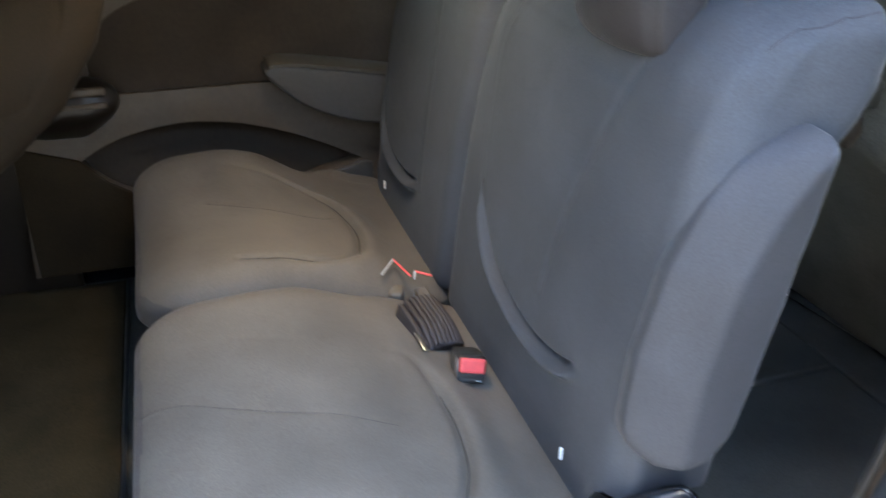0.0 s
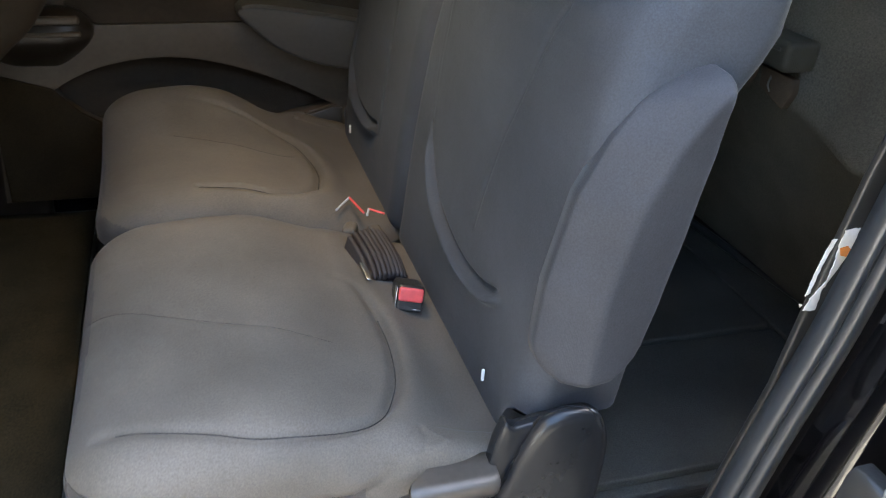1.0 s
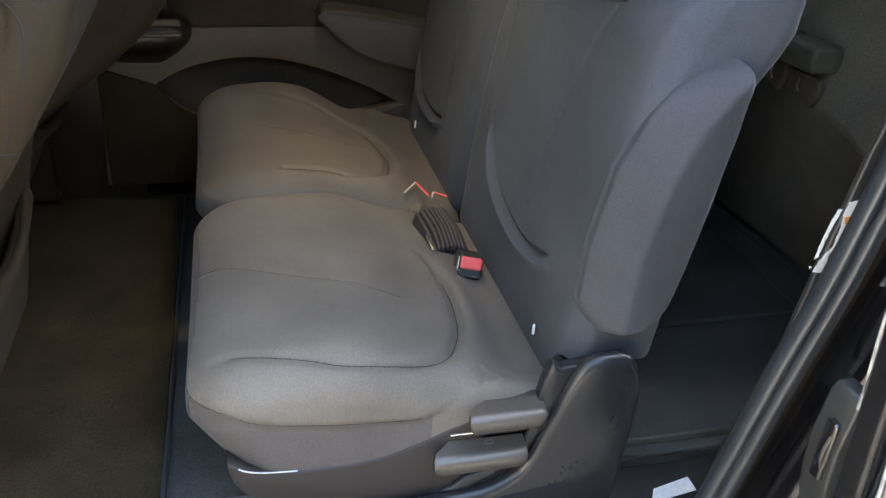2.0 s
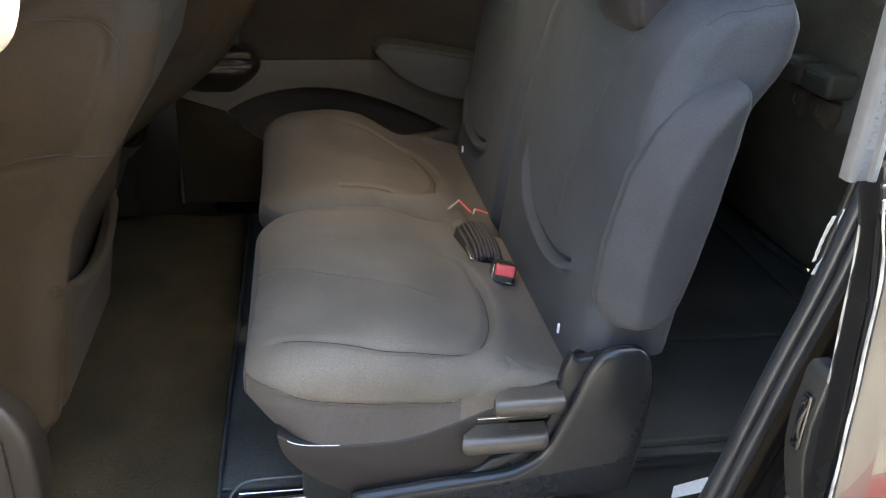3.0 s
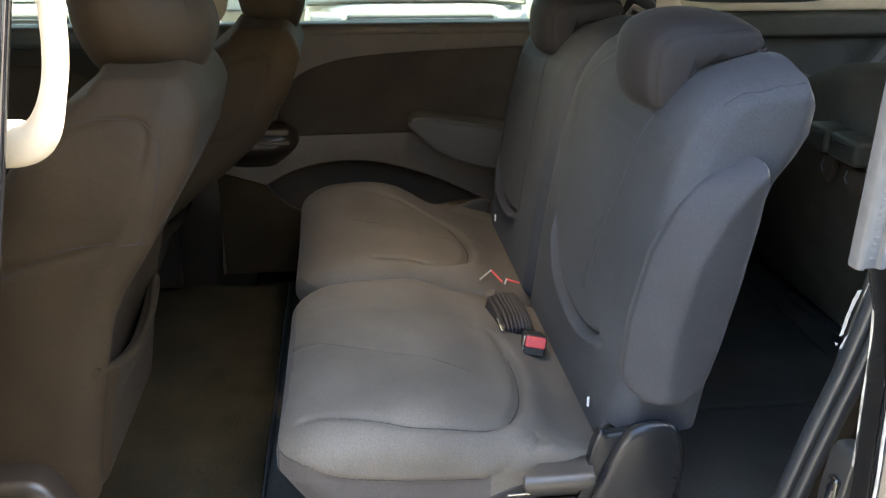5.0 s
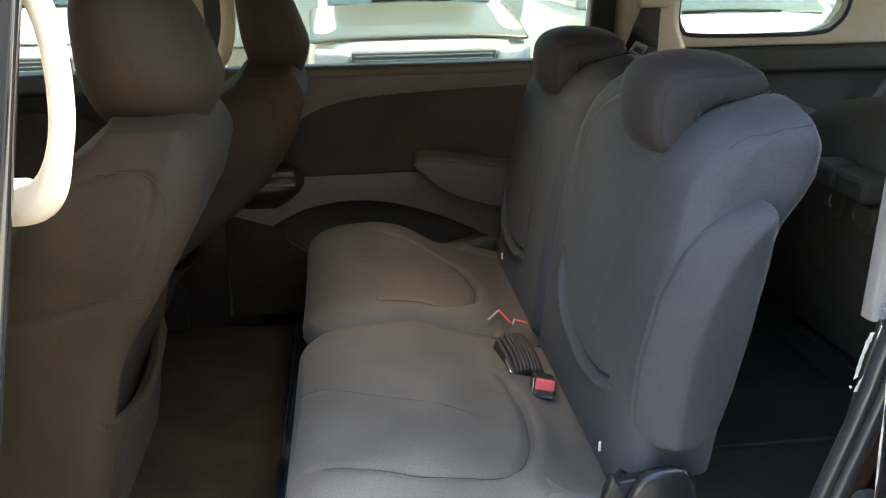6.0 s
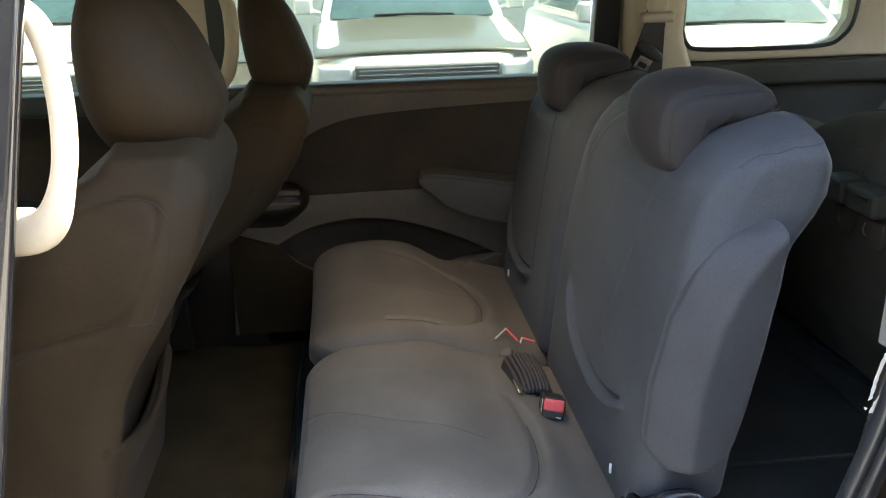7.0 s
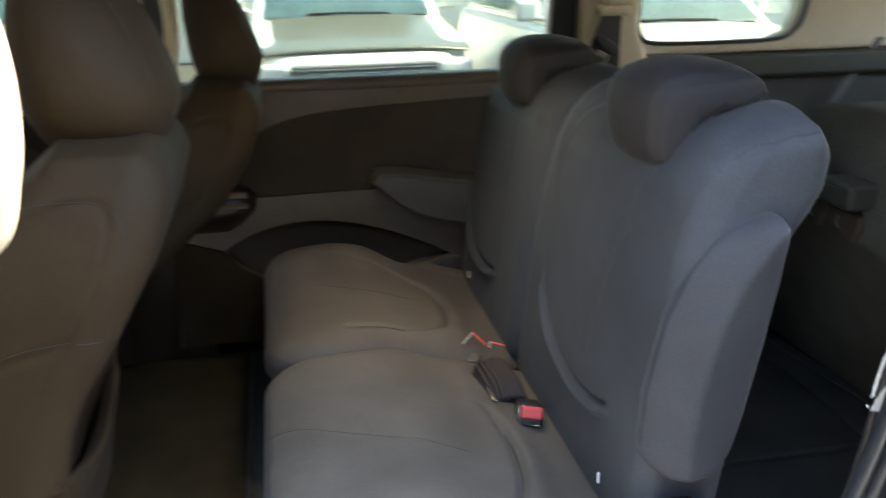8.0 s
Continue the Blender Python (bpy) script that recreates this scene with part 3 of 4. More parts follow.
# near sliding door, slid back along the body: its front edge
sl = thing("sliding_door", "glossy black sliding door pushed back along the body", "sliding door")
def lean(z):
    return float(np.interp(z, [0.30, 0.758, 0.953, 1.086, 1.122, 1.146, 1.18], [0.945, 0.912, 0.898, 0.887, 0.881, 0.871, 0.862]))
prof = [0.30, 0.45, 0.6, 0.75, 0.9, 1.05, 1.16]
skin = [(lean(z) - 0.022, z) for z in prof]
plate("skin", skin + [(2.0, 1.16), (2.0, 0.30)], 0.135, 0.165, PAINT, sl, bevel=0.012, label="glossy black painted outer skin")
plate("inner_frame", [(lean(z) + 0.030, z) for z in prof] + [(1.9, 1.16), (1.9, 0.32)], 0.166, 0.205, PAINT, sl, bevel=0.006)
plate("inner_trim", [(lean(z) + 0.075, z) for z in prof] + [(1.9, 1.15), (1.9, 0.34)], 0.21, 0.27, TRIM_DARK, sl, bevel=0.015)
fold = [(-0.012, -0.02), (-0.012, 0.014), (-0.010, 0.019), (-0.007, 0.021), (-0.004, 0.019), (-0.002, 0.012), (0.000, -0.004), (0.006, -0.011), (0.014, -0.013), (0.020, -0.008), (0.026, 0.003), (0.031, 0.009), (0.036, 0.011), (0.041, 0.009), (0.046, 0.002), (0.051, -0.008), (0.057, -0.012), (0.063, -0.010), (0.067, 0.000), (0.069, 0.012), (0.071, 0.018), (0.074, 0.020), (0.077, 0.018), (0.079, 0.012), (0.080, -0.02)]
zz = np.linspace(0.32, 1.178, 40)
sweep("edge_frame", [(lean(z) + 0.021, 0.210, z) for z in zz], [(a, b + 0.33 * (a + 0.012)) for a, b in fold], EDGEPAINT, sl, out=(-1, 0, 0), label="folded glossy black door edge")
# pale sealing beads also put the sky highlights of the folds into colour
for dy, dx, r in ((0.217, 0.0, 0.0022), (0.172, -0.002, 0.0024), (0.136, -0.029, 0.0018)):
    tube("edge_bead", [(lean(z) + dx + 0.0005 * math.sin(z * 61 + dy * 90), dy, z) for z in np.linspace(0.34, 1.174, 60)], r, BEAD, sl, n=8, label="pale worn sealing bead with the fold highlight painted in")
latch = plate("latch_cover", [(0.898, 0.905), (0.905, 0.915), (0.925, 0.915), (0.925, 0.70), (0.918, 0.70), (0.900, 0.765), (0.894, 0.80), (0.892, 0.845)], 0.214, 0.258, PLASTIC, sl, bevel=0.007, label="black latch housing")
block("latch_mouth", (0.888, 0.222, 0.80), (0.898, 0.240, 0.880), 0.004, PAINT, latch, n=(4, 2, 8))
tube("latch_claw", spline([(0.893, 0.226, 0.872), (0.886, 0.225, 0.85), (0.886, 0.225, 0.83), (0.893, 0.226, 0.81)], 5), 0.0022, LEVER, latch)
grey = [(-0.017, -0.006), (-0.0165, 0.007), (-0.013, 0.010), (-0.009, 0.010), (-0.007, 0.006), (0.005, 0.006), (0.008, 0.010), (0.013, 0.010), (0.0165, 0.007), (0.017, -0.006)]
strip = sweep("window_seal", [(0.847, 0.195, z) for z in np.linspace(1.172, 1.64, 10)], grey, GREYRUB, sl, label="light grey ribbed window channel end")
for k in range(58):
    z = 1.180 + k * 0.0078
    block("rib", (0.8435, 0.1884, z), (0.8505, 0.1915, z + 0.0042), 0.0014, GREYRUB, strip, n=(2, 2, 2))
plate("pane", [(0.90, 1.16), (1.9, 1.16), (1.9, 1.60), (0.90, 1.60)], 0.19, 0.194, SIDEGLASS, sl, bevel=0)
tube("edge_bracket", spline([(0.885, 0.17, 1.155), (0.90, 0.165, 1.14), (0.905, 0.163, 1.11), (0.92, 0.16, 1.09)], 5), 0.010, PAINT, sl)

# ---- rear bench ----
def front_x(z):
    s = (z - 0.68) / 0.6
    return 0.764 + 0.076 * s


def roll_x(z):
    """The front of the back: straight, then rolled over towards the top."""
    return front_x(np.minimum(z, 1.15)) + np.interp(z, [1.12, 1.15, 1.19, 1.22, 1.25, 1.27, 1.283, 1.292], [0.0, 0.001, 0.014, 0.031, 0.057, 0.090, 0.128, 0.166])


def back_x(z):
    return np.interp(z, [0.60, 0.69, 0.78, 0.90, 1.00, 1.06, 1.11, 1.16, 1.20, 1.25, 1.30], [0.905, 0.917, 0.928, 0.950, 0.968, 0.974, 0.988, 1.018, 1.034, 1.036, 1.022])


def backrest(y0, y1, outer, seat, head_y, j_line, pleats, top_z=1.292):
    """Upholstered back: reclined, with a stitched insert, pleats and a rolled top that carries the headrest."""
    def shape(v):
        y, z = v[:, 1], v[:, 2]
        d = v[:, 0]
        f = 1 - d
        s = (z - 0.66) / 0.62
        lift = 1.292 - top_z
        x = roll_x(z + lift * step(z, 1.0, 1.2)) * f + back_x(z) * d
        x = x - 0.005 * f * np.sin(np.clip(s * 1.6, 0, 1) * math.pi)
        front = step(f, 0.55, 0.9)
        ye, ze = j_line[-1]
        fade = front * step(np.hypot(y - ye, z - ze), 0.004, 0.05) * (1 - 0.85 * step(z, 0.82, 0.94))
        x = x + fade * groove(y, z, j_line, 0.016, 0.0048) - fade * groove(y, z, [(a - 0.003, b - 0.013) for a, b in j_line], 0.0155, 0.0075)
        for line in pleats:
            x = x + front * groove(y, z, line, 0.0030, 0.007)
        edge = np.minimum(np.abs(y - y0), np.abs(y - y1))
        high = step(z, 1.02, 1.20)
        room = np.clip((back_x(z) - x) / 0.16, 0, 1)
        x = x + step(f, 0.15, 0.9) * room * (0.010 * (1 - step(edge, 0.0, 0.05)) + 0.022 * high * (1 - step(edge, 0.0, 0.10)))
        y = y + np.where(y < (y0 + y1) / 2, 1, -1) * 0.020 * high * (1 - step(edge, 0.0, 0.05)) * step(f, 0.0, 0.85)
        z2 = z - 0.024 * step(z, 1.10, 1.29) * (1 - step(edge, 0.0, 0.12))
        # slight dish where the headrest sits, and a cut-off lower corner beside the recliner
        z2 = z2 - 0.004 * np.exp(-((y - head_y) / 0.10) ** 6) * step(z, 1.16, 1.24)
        side = 1 - step(np.abs(y - (y0 if outer > 0 else y1)), 0.03, 0.07)
        z2 = np.where(z2 < 0.676, z2 + (0.676 - z2) * side, z2)
        return np.c_[x, y, z2]
    v, fc = rblock((0, y0, 0.592), (1, y1, top_z), (0.20, 0.034, 0.034), (16, int((y1 - y0) / 0.0034), 200), shape)
    return mesh_object("backrest", v, fc, CLOTH_SHADED, seat, True, "grey cloth backrest with stitched insert, shade put into its tone")


def cushion(y0, y1, seat, lines, outer, bump):
    """Seat cushion: rolled front edge, raised outer side, stitched insert lines, skirt seam."""
    def shape(v):
        x, y, z = v.T.copy()
        t = step(z, 0.56, 0.66)
        sx = (x - 0.19) / 0.57
        rise = 0.018 * np.sin(np.clip((sx - 0.02) / 0.75, 0, 1) * math.pi) - 0.030 * step(sx, 0.45, 0.72) - 0.036 * step(sx, 0.72, 0.96)
        near_edge = np.abs(y - outer)
        rise = rise + 0.045 * np.exp(-(near_edge / 0.05) ** 2) * step(sx, 0.62, 0.85)
        rise = rise + bump * np.exp(-((near_edge - 0.06) / 0.13) ** 2) * (1 - step(sx, 0.30, 0.85))
        z = z + t * rise
        top = step(v[:, 2], 0.62, 0.672)
        for line, depth, width in lines:
            xe, ye = line[-1]
            fade = top * (0.12 + 0.88 * step(np.hypot(x - xe, y - ye), 0.01, 0.16))
            deep = 0.42 + 0.58 * step(x, 0.46, 0.60)
            z = z - fade * deep * groove(x, y, line, depth, width)
            if depth > 0.007:
                z = z + fade * step(x, 0.44, 0.60) * groove(x, y, [(a + 0.026 * step(np.array([a]), 0.40, 0.60)[0], b - 0.014) for a, b in line], depth * 0.75, 0.026)
        x = x + 0.75 * np.maximum(0, 0.612 - v[:, 2]) * (1 - step(v[:, 0], 0.20, 0.40))
        inner = np.exp(-(((x - 0.42) / 0.2) ** 4)) * np.exp(-(((y - (y0 + y1) / 2 + 0.0) / 0.2) ** 4))
        z = z - top * 0.006 * inner
        return np.c_[x, y, z]
    v, fc = rblock((0.190, y0, 0.485), (0.815, y1, 0.690), (0.105, 0.085, 0.06), (130, int((y1 - y0) / 0.0046), 74), shape)
    sidey = y0 if abs(outer - y0) < 0.1 else y1
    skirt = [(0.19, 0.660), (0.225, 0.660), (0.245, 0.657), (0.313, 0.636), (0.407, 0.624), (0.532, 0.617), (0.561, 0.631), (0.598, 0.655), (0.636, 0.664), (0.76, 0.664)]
    m = (np.abs(v[:, 1] - sidey) < 0.06) & (v[:, 2] < 0.68)
    sgn = 1 if sidey == y0 else -1
    g = groove(v[:, 0], v[:, 2], skirt, 0.006, 0.006)
    ends = 1 - 0.5 * step(v[:, 0], 0.56, 0.63)
    v[:, 1] += np.where(m, sgn * g * ends * 0.5, 0)
    zs = np.interp(v[:, 0], [p[0] for p in skirt], [p[1] for p in skirt])
    v[:, 2] = np.where(m & (np.abs(v[:, 2] - zs) < 0.0026), zs, v[:, 2])
    v[:, 1] += np.where(m, sgn * 0.006 * ends * step(zs - v[:, 2], -0.002, 0.012), 0)
    ob = mesh_object("cushion", v, fc, CLOTH, seat, True, "worn grey cloth seat cushion in a lit tone, stitched skirt in a shaded one")
    ob.data.materials.append(CLOTH_SKIRT_SHADED)
    # faces below the skirt line take the shaded cloth tone
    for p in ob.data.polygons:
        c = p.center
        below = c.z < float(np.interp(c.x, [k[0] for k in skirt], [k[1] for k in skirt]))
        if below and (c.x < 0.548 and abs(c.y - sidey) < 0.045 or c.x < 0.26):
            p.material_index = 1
    return ob


def headrest(seat, yc, w, dz=0.0):
    """Comma-shaped headrest that hooks over the rolled top of the backrest: domed front and top, flat stitched sides, piping below."""
    outer = spline([(0.848, 1.187), (0.824, 1.196), (0.808, 1.225), (0.803, 1.265), (0.810, 1.312), (0.836, 1.338), (0.880, 1.350), (0.935, 1.349), (0.980, 1.340), (1.003, 1.327)], 5)
    flank = spline([(0.851, 1.198), (0.843, 1.206), (0.838, 1.228), (0.836, 1.260), (0.839, 1.290), (0.852, 1.308), (0.885, 1.315), (0.935, 1.318), (0.976, 1.322), (0.999, 1.316)], 5)
    inner = spline([(1.006, 1.304), (0.994, 1.292), (0.960, 1.284), (0.925, 1.276), (0.893, 1.255), (0.872, 1.222), (0.860, 1.196)], 5)
    loop, side_loop = [np.array(p) for p in outer + inner], [np.array(p) for p in flank + inner]
    K = len(loop)
    ys = np.concatenate([[-1, -0.99, -0.97, -0.94, -0.90, -0.85], np.linspace(-0.80, 0.80, 26), [0.85, 0.90, 0.94, 0.97, 0.99, 1]])
    c = np.array((0.875, 1.285))
    verts, faces = [], []
    for s in ys:
        a = abs(s)
        w_in = 0.75 * a ** 2.2 + 0.25 * step(np.array([a]), 0.80, 0.97)[0]
        tuck = 1 - math.sqrt(max(1 - max(0, (a - 0.92) / 0.08) ** 2, 0.0))
        for p, f in zip(loop, side_loop):
            q = p + (f - p) * w_in
            toward = c - q
            toward = toward / max(float(np.hypot(*toward)), 1e-6)
            q = q + toward * (0.006 * tuck + 0.0012 * math.exp(-((a - 0.90) / 0.02) ** 2))
            verts.append((q[0], yc + s * w / 2, q[1] + dz))
    n = len(ys)
    for i in range(n - 1):
        for k in range(K):
            faces.append((i * K + k, i * K + (k + 1) % K, (i + 1) * K + (k + 1) % K, (i + 1) * K + k))
    for end in (0, n - 1):
        m = len(verts)
        ring_in = [np.array(verts[end * K + k]) for k in range(K)]
        mid = sum(ring_in) / K
        for t in (0.82, 0.5):
            verts += [tuple(mid + (p - mid) * t + np.array((0, (0.002 if t > 0.6 else 0.003) * (-1 if end == 0 else 1), 0))) for p in ring_in]
        rows_ = [end * K, m, m + K]
        for a, b in zip(rows_[:-1], rows_[1:]):
            for k in range(K):
                faces.append((a + k, a + (k + 1) % K, b + (k + 1) % K, b + k))
        faces.append(tuple(range(m + K, m + 2 * K)))
    ob = mesh_object("headrest", verts, faces, CLOTH_HEAD, seat, True, "cloth headrest in a shaded brown tone hooked over the backrest")
    for s in (-0.90, 0.90):
        seam(ob, [(p[0], yc + s * w / 2, p[1] + dz) for p in flank[3::3]], 0.0005)
    for s in (-1, 1):
        tube("piping", [(p[0] + 0.010, yc + s * (w / 2 - 0.004), p[1] + dz - 0.002 + 0.014 * float(p[1] < 1.21)) for p in inner[3::2]], 0.0042, THREAD, ob, n=8, label="dark piping")
    for dy in (-0.06, 0.06):
        tube("post", [(0.93, yc + dy, 1.22 + dz), (0.925, yc + dy, 1.31 + dz)], 0.006, STEEL, ob)
    return ob


near_seat = thing("rear_bench_seat", "wide section of the dark grey cloth rear bench", "car seat", "rear bench seats")
U_NEAR = spline([(0.235, 0.690), (0.264, 0.681), (0.316, 0.666), (0.363, 0.653), (0.410, 0.640), (0.457, 0.637), (0.506, 0.644), (0.560, 0.666), (0.597, 0.701), (0.620, 0.749), (0.634, 0.796), (0.643, 0.868), (0.641, 0.94), (0.630, 1.010), (0.612, 1.046), (0.590, 1.064)], 5)
P_NEAR = spline([(0.203, 1.000), (0.274, 0.965), (0.374, 0.910), (0.482, 0.874), (0.575, 0.855)], 4)
M_NEAR = spline([(0.22, 1.13), (0.34, 1.11), (0.48, 1.06), (0.57, 1.03)], 4)
near_cushion = cushion(0.602, 1.288, near_seat, [(U_NEAR, 0.0135, 0.009), (P_NEAR, 0.004, 0.007), (M_NEAR, 0.002, 0.008)], 0.602, 0.015)
seam(near_cushion, [(x, y, 0.70) for x, y in U_NEAR[4:-12:4]], 0.0009, along=(0, 0, -1))
seam(near_cushion, [(x, y, 0.70) for x, y in P_NEAR[::3]], 0.0004, along=(0, 0, -1))
seam(near_cushion, [(0.192, 0.70, 0.658), (0.205, 0.64, 0.660), (0.241, 0.608, 0.658), (0.313, 0.602, 0.636), (0.407, 0.602, 0.624), (0.532, 0.602, 0.617)], 0.0006)
J_NEAR = [tuple(p) for p in spline([(1.036, 1.264), (1.12, 1.232), (1.165, 1.175), (1.186, 1.122), (1.188, 1.048), (1.179, 0.961), (1.154, 0.872), (1.105, 0.813), (1.054, 0.782), (0.985, 0.764), (0.915, 0.757), (0.850, 0.762), (0.800, 0.775), (0.764, 0.795)], 6)]
PL_NEAR = [(0.796, 1.185), (0.846, 1.07), (0.877, 0.984), (0.899, 0.873), (0.905, 0.83)]
near_back = backrest(0.624, 1.292, 1, near_seat, 0.870, J_NEAR, [PL_NEAR])
seam(near_back, [(front_x(z) + 0.010, y, z) for y, z in J_NEAR[34:-6:4]], 0.0012, along=(1, 0, 0))
seam(near_back, [(0.884, 0.641, 1.238), (0.904, 0.641, 1.257), (0.935, 0.640, 1.269), (0.976, 0.642, 1.271), (1.015, 0.645, 1.264)], 0.0006, mat=CLOTH_HEAD)
headrest(near_seat, 0.870, 0.204)
# side bolster pad of the near backrest
def bolster(seat, yface, sgn):
    """Padded wing: a slanting front facet that breaks into a flatter side, rolled edges all round."""
    zf, xf = zip((0.735, 0.770), (0.80, 0.770), (0.887, 0.775), (1.004, 0.799), (1.077, 0.833), (1.125, 0.868), (1.16, 0.905))
    zb, xb = zip((0.735, 0.885), (0.78, 0.912), (0.85, 0.930), (0.95, 0.948), (1.06, 0.961), (1.16, 0.962))
    nu, nv = 44, 84
    verts, faces = [], []
    for side in (0, 1):
        for j in range(nv + 1):
            z = 0.742 + (1.157 - 0.742) * j / nv
            a, b = float(np.interp(z, zf, xf)), float(np.interp(z, zb, xb))
            mid, half = (a + b) / 2, (b - a) / 2
            if z > 1.112:
                half *= math.sqrt(max(1 - ((z - 1.112) / 0.0452) ** 2, 0.002))
                mid += 0.010 * ((z - 1.112) / 0.045)
            if z < 0.80:
                half *= math.sqrt(max(1 - ((0.80 - z) / 0.0585) ** 2, 0.01)) * 0.8 + 0.2
            for i in range(nu + 1):
                u = 0.5 - 0.5 * math.cos(math.pi * i / nu)
                x = mid - half + 2 * half * u
                if side:
                    verts.append((x, yface + sgn * 0.020, z))
                    continue
                t = (x - a) / 0.058
                facet = -math.log(math.exp(-14 * t) + math.exp(-14 * (1.0 - 0.28 * (t - 1.0)))) / 14
                e = min(x - mid + half, mid + half - x, (1.157 - z) * 1.2, (z - 0.742) * 1.2)
                roll = math.sqrt(max(1 - (1 - min(max(e, 0) / 0.022, 1)) ** 2, 0))
                verts.append((x, yface - sgn * roll * (0.010 + 0.044 * max(facet, -0.1)), z))
    n = nu + 1
    base = n * (nv + 1)
    for j in range(nv):
        for i in range(nu):
            q = (j * n + i, j * n + i + 1, (j + 1) * n + i + 1, (j + 1) * n + i)
            faces += [q, tuple(base + k for k in reversed(q))]
    rim = [i for i in range(nu)] + [j * n + nu for j in range(nv)] + [nv * n + nu - i for i in range(nu)] + [(nv - j) * n for j in range(nv)]
    for p, q in zip(rim, rim[1:] + rim[:1]):
        faces.append((q, p, base + p, base + q))
    return mesh_object("side_bolster", verts, faces, CLOTH_SHADED_SIDE, seat, True, "grey cloth side bolster pad in the shaded tone")
bolster(near_seat, 0.634, 1)

# plastic side shield, recliner cover and levers
SHIELD = [tuple(p) for p in spline([(0.243, 0.574), (0.252, 0.535), (0.280, 0.495), (0.33, 0.455), (0.40, 0.425), (0.55, 0.415), (0.72, 0.415)], 4)] + [(0.74, 0.52), (0.745, 0.61), (0.66, 0.63)] + [tuple(p) for p in spline([(0.600, 0.600), (0.534, 0.570), (0.470, 0.549), (0.407, 0.542), (0.33, 0.544), (0.273, 0.554)], 4)]
plate("side_shield", SHIELD, 0.605, 0.66, SHIELDC, near_seat, bevel=0.014, label="brownish seat side shield below the skirt")
tube("shield_piping", [(x, 0.6045 + 0.03 * step(np.array([0.27 - x]), 0, 0.06)[0], z + 0.002) for x, z in spline([(0.250, 0.564), (0.265, 0.556), (0.29, 0.548), (0.33, 0.544), (0.345, 0.5432)], 6)], 0.0009, LIP, near_seat, n=8, label="pale piping along the lower skirt seam")
RECL = [tuple(p) for p in spline([(0.36, 0.452), (0.474, 0.464), (0.553, 0.472), (0.633, 0.481), (0.677, 0.503), (0.700, 0.532), (0.724, 0.591), (0.747, 0.658), (0.765, 0.698), (0.785, 0.716), (0.818, 0.722), (0.846, 0.716), (0.866, 0.690), (0.876, 0.640), (0.873, 0.543), (0.862, 0.410)], 5)] + [(0.36, 0.410)]
plate("recliner_cover", RECL, 0.574, 0.606, SHIELDP, near_seat, bevel=0.015, label="dark plastic recliner cover")
plate("recliner_flange", [(0.50, 0.445), (0.586, 0.478), (0.606, 0.497), (0.655, 0.512), (0.690, 0.535), (0.703, 0.58), (0.712, 0.64), (0.718, 0.675), (0.7285, 0.706), (0.741, 0.694), (0.78, 0.700), (0.83, 0.704), (0.858, 0.690), (0.866, 0.62), (0.85, 0.41), (0.50, 0.41)], 0.594, 0.618, SHIELDP, near_seat, bevel=0.006)
def lever(x0, x1, z0, zb, z1):
    """A paddle: a sloping top that bends over into an upright front lip."""
    prof = [(0.617, z1), (0.602, zb + 0.60 * (z1 - zb)), (0.584, zb + 0.10 * (z1 - zb)), (0.574, zb - 0.001), (0.569, zb - 0.006), (0.567, zb - 0.013), (0.568, z0 + 0.004), (0.571, z0), (0.577, z0 + 0.001), (0.579, zb - 0.012), (0.586, zb - 0.006), (0.604, zb - 0.003), (0.617, z1 - 0.010)]
    xs = [0.0, 0.012, 0.035, 0.08, 0.3, 0.5, 0.7, 0.92, 0.965, 0.988, 1.0]
    verts, faces = [], []
    for t in xs:
        e = min(t, 1 - t) / 0.08
        lift = 0.007 * (1 - min(e, 1)) ** 2
        for k, (y, z) in enumerate(prof):
            slant = 0.045 * max(0, (y - 0.58) / 0.04) * (1 if t < 0.5 else 0) * (1 - 2 * t)
            verts.append((x0 + (x1 - x0) * t + slant, y + lift * 0.6 * (y < 0.59), z + lift * (z < zb - 0.01)))
    K = len(prof)
    for i in range(len(xs) - 1):
        for k in range(K):
            faces.append((i * K + k, i * K + (k + 1) % K, (i + 1) * K + (k + 1) % K, (i + 1) * K + k))
    faces += [tuple(range(K)), tuple(range((len(xs) - 1) * K, len(xs) * K))]
    return mesh_object("lever", verts, faces, LEVER, near_seat, True, "grey-brown painted lever")
lever(0.599, 0.720, 0.606, 0.635, 0.642)
lever_low = lever(0.548, 0.697, 0.530, 0.560, 0.570)
tube("icon", [(0.640 + 0.007 * math.cos(a), 0.5945 + 0.0012 * math.sin(a), 0.5665 + 0.003 * math.sin(a)) for a in np.linspace(0.4, 5.9, 14)], 0.0007, GREYRUB, lever_low, n=5)
tube("pivot_rod", [(0.578, 0.600, 0.583), (0.712, 0.600, 0.585)], 0.0011, STEEL, near_seat, n=6)
block("lever_slot", (0.575, 0.604, 0.570), (0.72, 0.613, 0.584), 0.004, PLASTIC, near_seat, n=(4, 3, 3))
block("seat_base", (0.28, 0.68, 0.346), (0.87, 1.27, 0.50), 0.02, PLASTIC, near_seat, n=(5, 5, 4))

